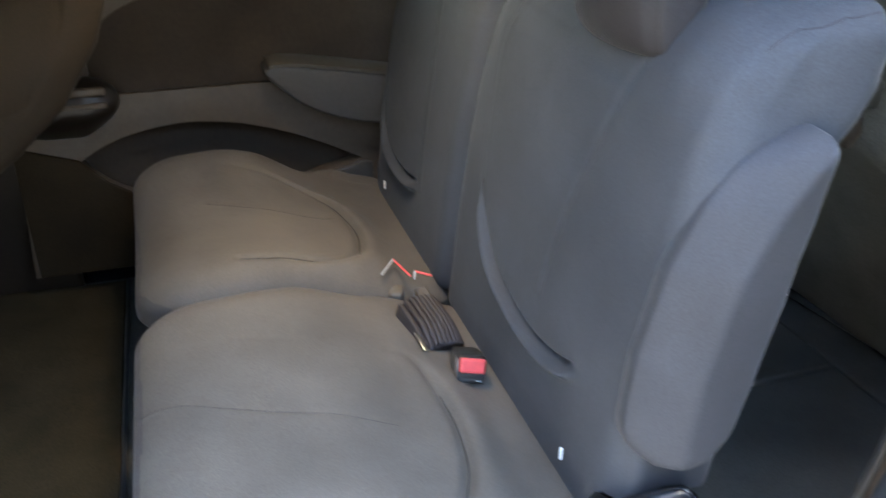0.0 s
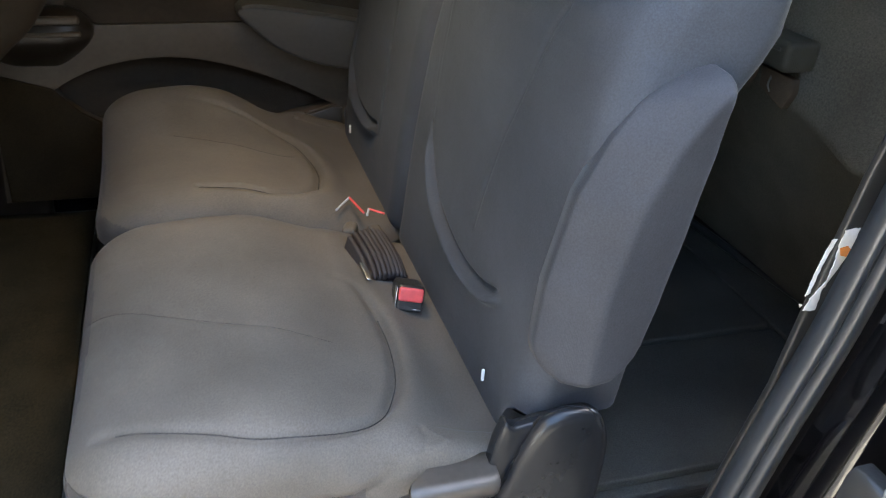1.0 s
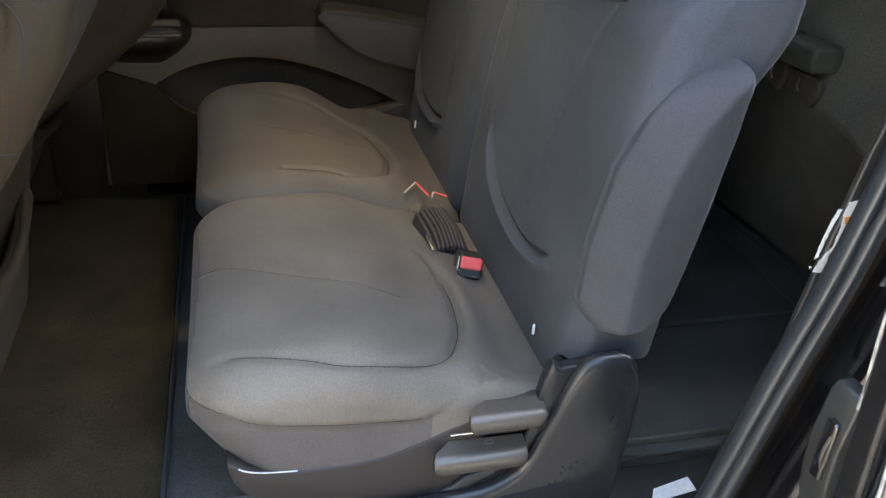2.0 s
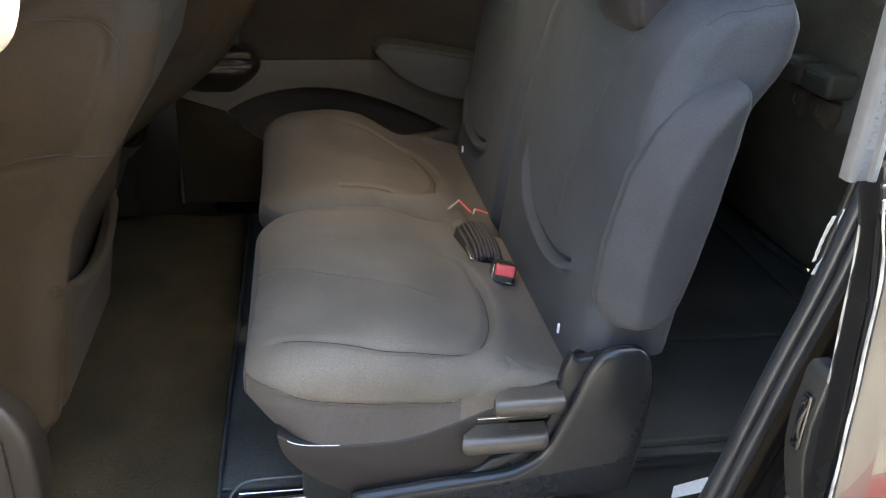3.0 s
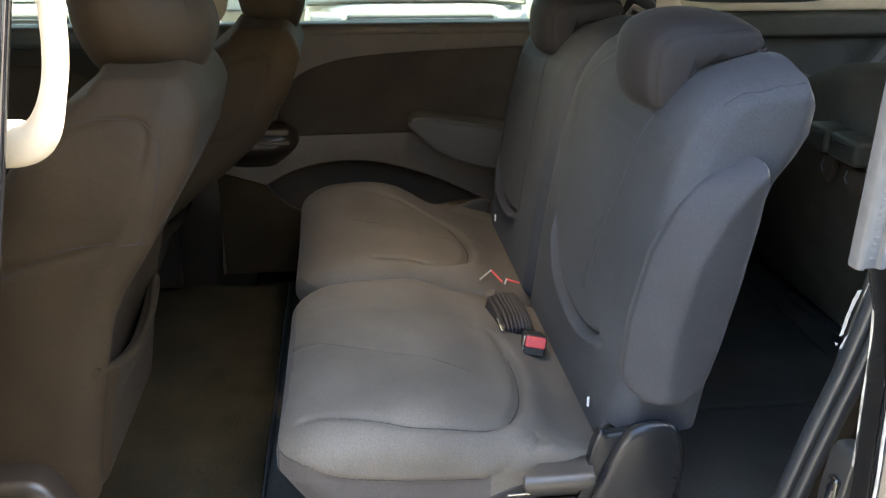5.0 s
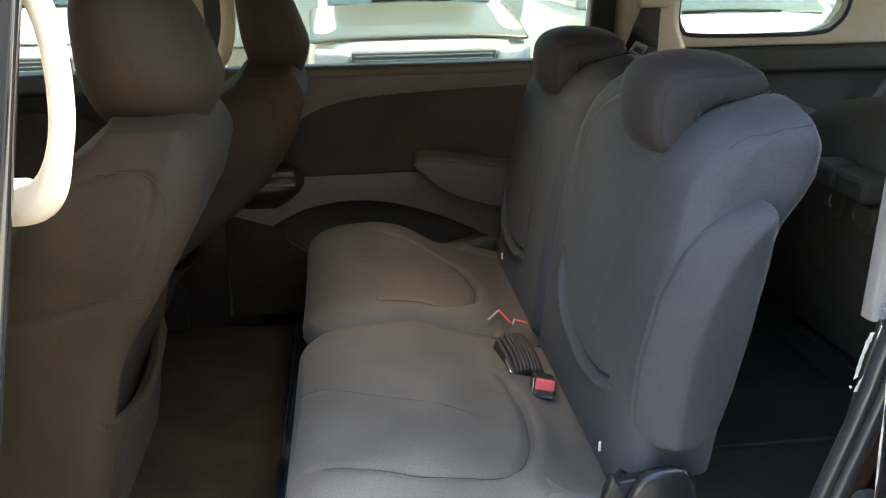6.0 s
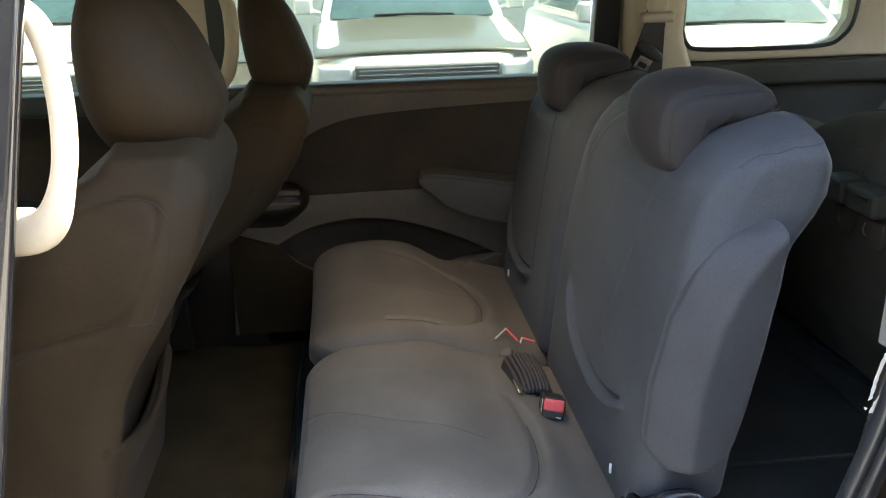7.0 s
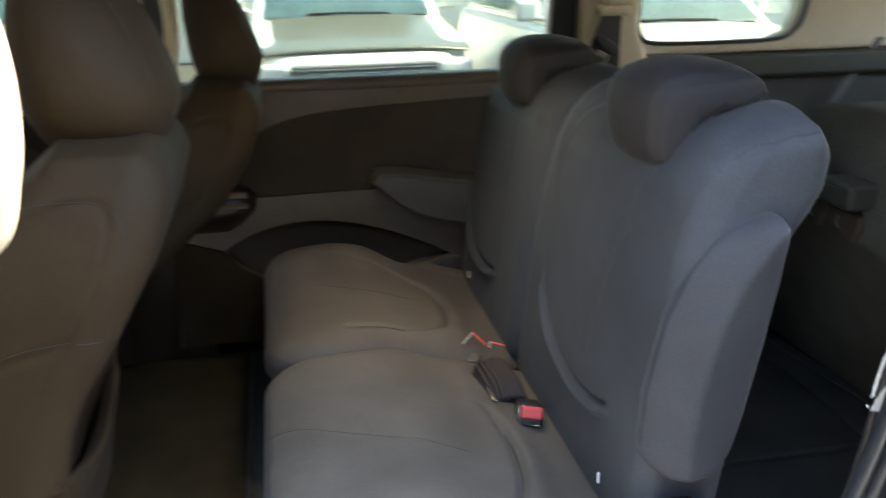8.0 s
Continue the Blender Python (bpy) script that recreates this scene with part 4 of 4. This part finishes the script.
far_seat = thing("rear_bench_seat", "narrow section of the dark grey cloth rear bench", "car seat", "rear bench seats")
U_FAR = spline([(0.386, 1.373), (0.450, 1.362), (0.523, 1.361), (0.607, 1.403), (0.633, 1.465), (0.640, 1.535), (0.625, 1.610), (0.595, 1.667), (0.531, 1.716), (0.437, 1.742), (0.35, 1.765)], 6)
P_FAR = spline([(0.345, 1.630), (0.42, 1.598), (0.486, 1.575), (0.60, 1.580)], 4)
far_cushion = cushion(1.296, 1.872, far_seat, [(U_FAR, 0.0135, 0.009), (P_FAR, 0.003, 0.007)], 1.872, 0.054)
seam(far_cushion, [(x, y, 0.70) for x, y in U_FAR[:-12:4]], 0.0011, along=(0, 0, -1))
seam(far_cushion, [(x, y, 0.70) for x, y in P_FAR[::3]], 0.0004, along=(0, 0, -1))
J_FAR = [tuple(p) for p in spline([(1.80, 1.20), (1.825, 1.05), (1.822, 0.92), (1.805, 0.83), (1.765, 0.768), (1.70, 0.744), (1.635, 0.739), (1.57, 0.743), (1.50, 0.760)], 6)]
far_back = backrest(1.300, 1.862, -1, far_seat, 1.578, J_FAR, [[(1.49, 0.765), (1.50, 0.95), (1.515, 1.15)]], 1.266)
seam(far_back, [(front_x(z) + 0.010, y, z) for y, z in J_FAR[16:-6:4]], 0.0012, along=(1, 0, 0))
headrest(far_seat, 1.578, 0.204, -0.026)
block("seat_base", (0.28, 1.32, 0.346), (0.87, 1.84, 0.50), 0.02, PLASTIC, far_seat, n=(5, 5, 4))

for yy in (0.75, 1.731):
    tag = block("child_seat_marker", (0.752, yy - 0.0022, 0.650), (0.757, yy + 0.0022, 0.671), 0.0022, WHITE, n=(3, 4, 5))
    tagged(tag, "small white plastic marker at the seat crease", "marker", "seat crease markers")

def buckle(x, y, z, rz, rx, label, ry=0):
    """A belt buckle: dark housing, red button, steel lip."""
    b = thing("seat_belt_buckle", label, "buckle", "belt buckles")
    block("housing", (-0.024, -0.021, -0.045), (0.024, 0.021, 0.022), 0.008, PLASTIC, b, n=(5, 5, 6))
    block("button", (-0.021, -0.007, 0.012), (0.021, 0.017, 0.0265), 0.004, RED, b, n=(5, 5, 4), label="bright red release button")
    block("slot_lip", (-0.022, -0.0235, 0.008), (0.022, -0.0095, 0.0215), 0.003, PLASTIC, b, n=(4, 3, 3))
    block("steel_edge", (0.006, -0.0195, 0.0235), (0.018, -0.0175, 0.0265), 0.001, STEEL, b, n=(2, 2, 2))
    block("side_edge", (-0.0255, -0.016, 0.000), (-0.0235, 0.016, 0.022), 0.0009, STEEL, b, n=(2, 3, 2))
    b.matrix_basis = pose(x, y, z, rx, ry, rz)
    return b
buckle(0.708, 0.996, 0.650, -10, 70, "dark belt buckle with a red button lying in the seat crease", 9)


def sunk_buckle(a, b, c):
    """A buckle pressed into the seat split: its red button and steel lip show edge on."""
    k = thing("seat_belt_buckle", "dark belt buckle sunk in the seat split, red button on edge", "buckle", "belt buckles")
    mid = (Vector(a) + Vector(c)) / 2
    h = block("housing", (-0.014, -0.020, -0.060), (0.014, 0.020, -0.030), 0.008, CLOTH, k, n=(4, 4, 4), label="cloth-covered buckle sleeve")
    h.matrix_basis = pose(*mid, 0, 0, math.degrees(math.atan2(c[1] - a[1], c[0] - a[0])))
    # pale colour stands in for the glint of the steel edge
    tube("steel_edge", [a, b], 0.0023, LIP, k, n=8, label="pale lip with the steel glint painted in")
    tube("button", [b, c], 0.0024, RED, k, n=8, label="bright red release button")


sunk_buckle((0.6441, 1.3196, 0.655), (0.6798, 1.3692, 0.656), (0.695, 1.2985, 0.655))
sunk_buckle((0.6992, 1.2862, 0.655), (0.7081, 1.311, 0.656), (0.735, 1.2878, 0.655))

roll = thing("folded_lap_belt", "folded dark lap belt with a steel tongue on the seat", "seat belt")
for k in range(9):
    block("webbing_fold", (-0.040 + k * 0.0088, -0.056, -0.03), (-0.0310 + k * 0.0088, 0.056, 0.0265 - 0.014 * (abs(k - 4) / 4) ** 3), 0.0042, WEB, roll, n=(3, 12, 5),
          fn=lambda v: np.c_[v[:, 0], v[:, 1], v[:, 2] - np.where(v[:, 1] < 0, 5.0, 0.6) * v[:, 1] ** 2 * (v[:, 2] > 0)])
block("webbing_core", (-0.038, -0.050, -0.034), (0.038, 0.050, 0.006), 0.01, WEB, roll, n=(4, 5, 4))
plate("tongue", [(-0.050, -0.062), (-0.040, -0.065), (-0.037, -0.020), (-0.046, -0.018)], 0.008, 0.011, STEEL, roll, axis="z", bevel=0.001, label="bright steel tongue")
roll.matrix_basis = pose(0.682, 1.122, 0.654, 14, 8, 13)

# ---- front seats ----
def front_seat(y0, y1, dx, label, cover=True, hw=0.14, depth=0.219):
    seat = thing("front_seat", label, "car seat", "front seats")
    ym = (y0 + y1) / 2
    zs = [0.50, 0.58, 0.78, 0.82, 0.90, 0.95, 1.03, 1.13, 1.21, 1.27]
    rear = [-0.150, -0.106, -0.070, -0.062, -0.042, -0.018, 0.034, 0.092, 0.117, 0.114] if cover else [-0.34, -0.33, -0.250, -0.225, -0.130, -0.062, 0.022, 0.088, 0.117, 0.112]
    fore = [-0.40, -0.39, -0.345, -0.335, -0.30, -0.275, -0.23, -0.17, -0.11, -0.05] if cover else [-0.55, -0.53, -0.46, -0.44, -0.38, -0.33, -0.24, -0.17, -0.11, -0.05]
    side_line = spline([(0.12, 1.19), (0.50, 1.225), (0.74, 1.20), (0.80, 1.13), (0.78, 1.06), (0.70, 1.035), (0.2, 1.00)], 6)

    def shape(v):
        d, y, z = v.T
        xr = np.interp(z, zs, rear)
        xf = np.interp(z, zs, fore)
        x = xf * (1 - d) + xr * d
        narrow = step(z, 1.08, 1.30) * 0.05 + 0.012 * np.sin(np.clip((z - 0.66) / 0.5, 0, 1) * math.pi)
        yy = ym + (y - ym) * (1 - narrow / 0.24 * 1.0)
        side = np.minimum(np.abs(y - y0), np.abs(y - y1)) < 0.05
        g = groove(d, z, side_line, 0.005, 0.010)
        yy = yy + np.where(side, np.where(y < ym, g, -g), 0)
        rr = step(d, 0.85, 1.0)
        x = x - 0.020 * step(d, 0.5, 1.0) * step(z, 1.0, 1.12) * (1 - step(np.minimum(y - y0, y1 - y), 0.0, 0.055))
        x = x - rr * groove(y, z, [(y0 + 0.05, 1.03), (y1 - 0.05, 1.03)], 0.004, 0.006)
        x = x - 0.03 * rr * np.exp(-((y - ym) / 0.16) ** 4) * step(1.05 - z, 0, 0.1)
        return np.c_[x + dx, yy, z - 0.03 * step(z, 1.2, 1.3) * (np.abs(y - ym) / 0.24) ** 2]
    v, f = rblock((0, y0, 0.515), (1, y1, 1.295), (0.22, 0.036, 0.075), (26, 80, 100), shape)
    mesh_object("backrest", v, f, CLOTH_FRONT_SHADED, seat, True, "cloth seat back in a shaded brown tone")

    if cover:
        back = seat.children[0]
        seam(back, [(-0.20, 0.665, 0.985), (-0.149, 0.669, 1.007), (-0.097, 0.667, 1.032), (-0.048, 0.668, 1.041), (0.008, 0.684, 1.040), (0.04, 0.74, 1.04)], 0.0010)
        seam(back, [(-0.16, 0.69, 1.19), (-0.08, 0.69, 1.215), (-0.026, 0.693, 1.222), (0.019, 0.696, 1.220), (0.047, 0.691, 1.211), (0.061, 0.682, 1.187), (0.061, 0.671, 1.153), (0.043, 0.675, 1.10), (0.016, 0.686, 1.052), (0.005, 0.684, 1.040)], 0.0010)

    def head(v):
        x, y, z = v.T
        s = (z - 1.24) / 0.30
        k = 0.62 + 0.45 * np.sin(np.clip(0.14 + s * 0.80, 0, 1) * math.pi)
        y2 = ym + (y - ym) * np.clip(k, 0.6, 1.06)
        x2 = x - 0.105 * np.clip(s - 0.30, 0, 1) * step(x, -0.10, 0.11)
        return np.c_[x2 + dx, y2, z]
    v, f = rblock((0.134 - depth, ym - hw, 1.224), (0.134, ym + hw, 1.545), (0.098, hw - 0.015, 0.140), (16, 24, 26), head)
    hr = mesh_object("headrest", v, f, CLOTH_FRONT_SHADED, seat, True, "cloth headrest in a shaded brown tone")
    seam(hr, [(0.06 + dx, ym - 0.095, 1.535), (0.09 + dx, ym - 0.10, 1.45), (0.115 + dx, ym - 0.10, 1.34), (0.10 + dx, ym - 0.09, 1.275), (0.03 + dx, ym - 0.09, 1.245)], 0.0008)
    for dy in (-0.055, 0.055):
        tube("post", [(0.02 + dx, ym + dy, 1.22), (0.02 + dx, ym + dy, 1.30)], 0.006, STEEL, hr)
    # map pocket with a padded rim that gapes a little
    def pocket(v):
        d, y, z = v.T
        gape = 0.008 * step(z, 0.74, 0.82) * np.sin(np.clip((y - y0 - 0.02) / (y1 - y0 - 0.04), 0, 1) * math.pi)
        sag = 0.052 * step(z, 0.70, 0.82) * np.sin(np.clip((y - y0 - 0.02) / (y1 - y0 - 0.04), 0, 1) * math.pi)
        edge = step(np.minimum(y - y0 - 0.02, y1 - 0.02 - y), 0.0, 0.05) * step(z, 0.53, 0.60)
        return np.c_[np.interp(z, zs, rear) + dx - 0.022 + 0.026 * d * edge + gape, y, z - sag]
    v, f = rblock((0, y0 + 0.02, 0.53), (1, y1 - 0.02, 0.826), (0.3, 0.02, 0.008), (4, 40, 34), pocket)
    mp = mesh_object("map_pocket", v, f, CLOTH_FRONT_SHADED, seat, True)
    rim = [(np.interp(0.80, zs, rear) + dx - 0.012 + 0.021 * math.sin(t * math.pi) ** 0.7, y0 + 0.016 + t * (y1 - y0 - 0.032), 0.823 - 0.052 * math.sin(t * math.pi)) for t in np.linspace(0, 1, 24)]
    tube("rim", rim, 0.008, CLOTH_FRONT_SHADED, mp)
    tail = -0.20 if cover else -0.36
    block("cushion", (-0.80 + dx, y0, 0.44), (tail + dx, y1, 0.66), 0.06, CLOTH_FRONT_SHADED, seat, n=(10, 8, 5))
    block("base", (-0.72 + dx, y0 + 0.05, 0.346), (tail - 0.02 + dx, y1 - 0.05, 0.46), 0.02, PLASTIC, seat, n=(4, 4, 3))
    if cover:
        cov = plate("side_cover", [tuple(p) for p in spline([(-0.55, 0.40), (-0.52, 0.52), (-0.40, 0.60), (-0.28, 0.665), (-0.21, 0.673), (-0.165, 0.660), (-0.135, 0.600), (-0.132, 0.50), (-0.145, 0.40)], 5)], y0 - 0.055, y0 + 0.03, COVERP, seat, bevel=0.015, label="dark plastic seat side cover")
        cov.location.x = dx
        block("cover_boss", (-0.29 + dx, y0 - 0.072, 0.42), (-0.168 + dx, y0 - 0.045, 0.652), (0.05, 0.012, 0.06), COVERP, seat, n=(8, 3, 10), label="rounded hinge cover")
    return seat

front_seat(0.655, 1.135, 0.0, "cloth front seat with warm shade in its colour, seen from behind")
front_seat(1.40, 1.865, 0.10, "cloth front passenger seat with warm shade in its colour, slid back", False, 0.112, 0.165).location = (0.012, 0, -0.034)

# ---- floor mat, rail, cargo area ----
mat = block("floor_mat", (-0.55, 0.655, 0.346), (0.125, 2.00, 0.362), 0.006, CARPET, n=(30, 50, 3), fn=lambda v: np.c_[v[:, 0], v[:, 1], v[:, 2] + np.where(v[:, 2] > 0.354, 0.003 * np.sin(v[:, 1] * 21) * np.sin(v[:, 0] * 13), 0)])
tagged(mat, "dark brown carpet floor mat", "floor mat")
binding = tube("binding", spline([(0.05, 0.660, 0.357), (0.10, 0.663, 0.357), (0.123, 0.685, 0.357), (0.126, 0.80, 0.357), (0.126, 1.0, 0.357), (0.128, 1.2, 0.357), (0.128, 1.99, 0.357)], 6), 0.005, RUBBER, mat, label="black edge binding")
carpet_edge = tube("trim", spline([(0.140, 0.700, 0.336), (0.148, 0.728, 0.345), (0.165, 0.750, 0.348), (0.200, 0.760, 0.348), (0.30, 0.762, 0.348)], 6), 0.003, GREYRUB, n=8)
tagged(carpet_edge, "pale binding along the carpet edge under the seat", "trim", kind="structure")
sill_label = plate("sill_label", [(0.985, 0.640), (1.085, 0.655), (1.085, 0.690), (1.005, 0.672)], 0.3255, 0.3265, WHITE, axis="z", bevel=0)
tagged(sill_label, "small white paper label on the dark sill", "label")
rail_o = thing("seat_rail", "bright steel seat rail beside the mat", "seat rail")
for k, yy in enumerate((0.700, 0.722)):
    block("bar", (0.16, yy, 0.326), (0.34, yy + 0.010, 0.350), 0.003, STEEL, rail_o, n=(4, 2, 3))

boards = thing("cargo_boards", "dark folding boards over the cargo floor", "cargo floor")
for x0, x1, y0, y1, zz in ((0.93, 1.62, 0.765, 1.121, 0.366), (0.93, 1.62, 1.129, 1.95, 0.370), (1.63, 2.6, 0.765, 1.95, 0.366)):
    block("board", (x0, y0, 0.3455), (x1, y1, zz), 0.006, BOARD, boards, n=(6, 6, 2))
rail2 = tube("floor_track", [(1.70, 1.70, 0.378), (1.722, 1.45, 0.378), (1.752, 1.21, 0.378), (1.775, 1.02, 0.378)], 0.011, RUBBER)
tagged(rail2, "black track across the cargo floor", "track", kind="structure")
third = thing("folded_rear_seat", "dark third-row seat folded upright, underside showing", "car seat")
block("seat_shell", (1.405, 0.80, 0.368), (1.66, 1.93, 1.185), 0.07, SHELL, third, n=(6, 14, 24), fn=lambda v: np.c_[v[:, 0] + 0.05 * step(v[:, 2], 1.0, 1.2) + 0.52 * np.clip(0.97 - v[:, 2], 0, 1), v[:, 1], v[:, 2] - np.minimum(0.16 * ((v[:, 1] - 1.20) / 0.4) ** 2, 0.12) * step(v[:, 2], 0.8, 1.1)], label="dark carpeted seat shell")
for k, (ya, yb) in enumerate(((1.116, 1.200), (1.000, 1.108))):
    h = block("latch_cap", (1.355, ya, 1.012), (1.425, yb, 1.066), 0.012, TRIM_OLIVE, third, n=(4, 6, 4), label="dark plastic latch cap")
    block("cap_slot", (1.3535, ya + 0.02, 1.047), (1.3575, yb - 0.02, 1.055), 0.0015, PLASTIC, h, n=(2, 3, 2))
    fl = plate("latch_flap", [(yb - 0.01, 1.000), (yb - 0.015, 0.962), (ya + 0.02, 0.940), (ya + 0.004, 0.975), (ya + 0.008, 1.000)], 1.388, 1.404, TRIM_DARK, third, axis="x", bevel=0.003)
    tube("latch_hook", spline([(1.392, yb - 0.040, 0.992), (1.382, yb - 0.046, 0.975), (1.386, yb - 0.05, 0.962)], 4), 0.0018, GREYRUB, third, label="grey steel hook")
wheelhouse = block("wheelhouse_trim", (1.75, 1.80, 0.346), (2.45, 2.018, 0.95), 0.07, TRIM_DARK, n=(10, 6, 10))
tagged(wheelhouse, "dark moulded wheelhouse trim", "trim", kind="structure")
strap = plate("hanging_strap", [(2.00, 1.04), (2.03, 1.04), (2.17, 1.24), (2.14, 1.24)], 1.985, 1.988, PALE_TRIM, bevel=0)
tagged(strap, "pale grey strap hanging at the rear side trim", "strap")

# ---- outside ----
# unseen block added, its height cuts the low sky light from the door side
near_sky_blocker = plate("building_near", [(-4.9, -12.0), (16.0, -12.0), (16.0, -7.5), (-4.9, -7.5)], 0.0, 5.6, GREYWALL, axis="z", bevel=0.03)
tagged(near_sky_blocker, "unseen grey-brown block added to cut low sky on the door side", "building", kind="structure")
# unseen block added ahead, keeps windscreen sky light off the backrest fronts
front_sky_blocker = plate("building_front", [(-13.0, -7.0), (-6.0, -7.0), (-6.0, 12.8), (-13.0, 12.8)], 0.0, 6.5, GREYWALL, axis="z", bevel=0.03)
tagged(front_sky_blocker, "unseen grey-brown block added to cut sky light through the windscreen", "building", kind="structure")
ground = plate("ground", [(-400, -400), (400, -400), (400, 400), (-400, 400)], -0.2, 0.0, PAVING, axis="z", bevel=0)
red_strip = plate("pavement", [(1.2, -0.83), (9.0, -0.83), (9.0, -0.68), (1.2, -0.68)], 0.004, 0.008, REDPAINT, axis="z", bevel=0)
tagged(red_strip, "red painted line on the lot beside the van", "pavement", kind="structure")
bay = plate("pavement", [(-3.0, -2.6), (9.0, -2.6), (9.0, -0.84), (-3.0, -0.84)], 0.0, 0.004, CONCRETE, axis="z", bevel=0)
tagged(bay, "pale concrete bay beside the van", "pavement", kind="structure")
tagged(ground, "worn grey asphalt of the lot", "ground", kind="structure")
backwall = plate("backdrop", [(-14, 0.0), (18, 0.0), (18, 3.2), (-14, 3.2)], 13.0, 13.3, PLASTER, bevel=0.02)
tagged(backwall, "pale rendered wall behind the parked cars", "wall", kind="structure")


def parked_car(label, paint, hood_paint):
    """A parked car, nose towards -y at the origin, z from the ground."""
    c = thing("parked_car", label, "car", "parked cars")
    W = 0.87

    def lower(v):
        x, y, z = v.T
        nose = step(0.5 - y, 0, 0.5)
        x2 = x * (1 - 0.16 * nose * (np.abs(x) / W) ** 2 - 0.05 * step(z, 0.6, 1.0))
        y2 = y + 0.16 * (np.abs(x) / W) ** 2.5 * nose + 0.06 * nose * step(z, 0.45, 0.75)
        top = np.where(y < 1.25, 0.80 + 0.22 * np.clip(y / 1.25, 0, 1) ** 0.7, 1.02)
        z2 = np.where(z > 0.5, 0.5 + (z - 0.5) * (top - 0.5) / 0.5, z)
        return np.c_[x2, y2, z2]
    v, f = rblock((-W, 0, 0.22), (W, 4.2, 1.0), (0.09, 0.09, 0.07), (16, 40, 12), lower)
    mesh_object("body", v, f, paint, c)

    def hood(v):
        x, y, z = v.T
        zz = 0.822 + 0.208 * np.clip(y / 1.25, 0, 1) ** 0.7 - 0.05 * (np.abs(x) / W) ** 3
        return np.c_[x * (0.98 + 0.04 * np.clip(y, 0, 1)), y + 0.13 * (np.abs(x) / W) ** 2.5 * np.clip(1 - y / 1.2, 0, 1), zz + (z - 0.02)]
    v, f = rblock((-0.84, 0.15, 0.0), (0.84, 1.27, 0.03), (0.04, 0.04, 0.012), (16, 16, 2), hood)
    mesh_object("hood", v, f, hood_paint, c)

    def cabin(v):
        x, y, z = v.T
        t = np.clip((z - 1.0) / 0.55, 0, 1)
        return np.c_[x * (1 - 0.17 * t), np.where(y < 2, y + 0.95 * t, y - 0.35 * t), z]
    v, f = rblock((-0.80, 1.22, 0.99), (0.80, 4.05, 1.56), (0.06, 0.06, 0.06), (8, 10, 8), cabin)
    mesh_object("cabin", v, f, paint, c)
    v, f = rblock((-0.72, 1.19, 1.03), (0.72, 1.24, 1.50), (0.03, 0.01, 0.03), (10, 2, 10), cabin)
    mesh_object("windscreen", v, f, CARGLASS, c)
    for s in (-1, 1):
        v, f = rblock((min(s * 0.79, s * 0.815), 1.6, 1.06), (max(s * 0.79, s * 0.815), 3.8, 1.48), (0.006, 0.04, 0.04), (2, 8, 6), cabin)
        mesh_object("side_window", v, f, CARGLASS, c)
        block("headlight", (min(s * 0.54, s * 0.81), 0.00, 0.650), (max(s * 0.54, s * 0.81), 0.20, 0.785), 0.04, LAMP, c, n=(8, 5, 5), fn=lambda v: np.c_[v[:, 0], v[:, 1] + 0.25 * np.maximum(0, np.abs(v[:, 0]) - 0.45), v[:, 2]], label="clear headlight")
        tube("wiper", [(s * 0.05 - 0.28, 1.27, 1.055), (s * 0.05 + 0.05, 1.235, 1.06), (s * 0.05 + 0.30, 1.22, 1.05)], 0.010, TYRE, c)
        for yy in (0.75, 3.35):
            wheel = tube("wheel", [(s * 0.66, yy, 0.31), (s * 0.84, yy, 0.31)], 0.31, TYRE, c, n=28, out=(0, 0, 1))
            tube("rim", [(s * 0.835, yy, 0.31), (s * 0.848, yy, 0.31)], 0.20, STEEL, wheel, n=20, out=(0, 0, 1))
        tube("mirror_arm", [(s * 0.80, 1.55, 1.06), (s * 0.90, 1.52, 1.10)], 0.02, paint, c)
        block("mirror", (min(s * 0.86, s * 1.02), 1.47, 1.06), (max(s * 0.86, s * 1.02), 1.57, 1.20), 0.03, paint, c)
    block("grille", (-0.53, -0.004, 0.630), (0.53, 0.10, 0.775), 0.01, GREYRUB, c, n=(6, 2, 3))
    for k in range(4):
        block("grille_bar", (-0.50, -0.012, 0.646 + 0.032 * k), (0.50, 0.0, 0.658 + 0.032 * k), 0.003, STEEL, c, n=(4, 2, 2))
    block("bumper_intake", (-0.55, -0.012, 0.30), (0.55, 0.05, 0.42), 0.02, PLASTIC, c, n=(5, 2, 3))
    block("number_plate", (-0.26, -0.022, 0.47), (0.26, -0.012, 0.58), 0.004, WHITE, c, n=(3, 2, 3), label="blank white number plate")
    return c


car = parked_car("white car with a silver hood parked nose towards the van", WHITEPAINT, HOODPAINT)
car.matrix_basis = pose(0.90, 5.62, 0)
white_car = parked_car("white car parked nose towards the van", WHITEPAINT, WHITEPAINT)
white_car.matrix_basis = pose(2.95, 3.85, 0)
copy_thing(white_car, pose(-2.15, 5.8, 0))
copy_thing(white_car, pose(1.35, -3.1, 0, 0, 0, -90))
# unseen car added as a bright reflector for the sliding door edge
copy_thing(white_car, pose(-3.6, -5.6, 0, 0, 0, 8))
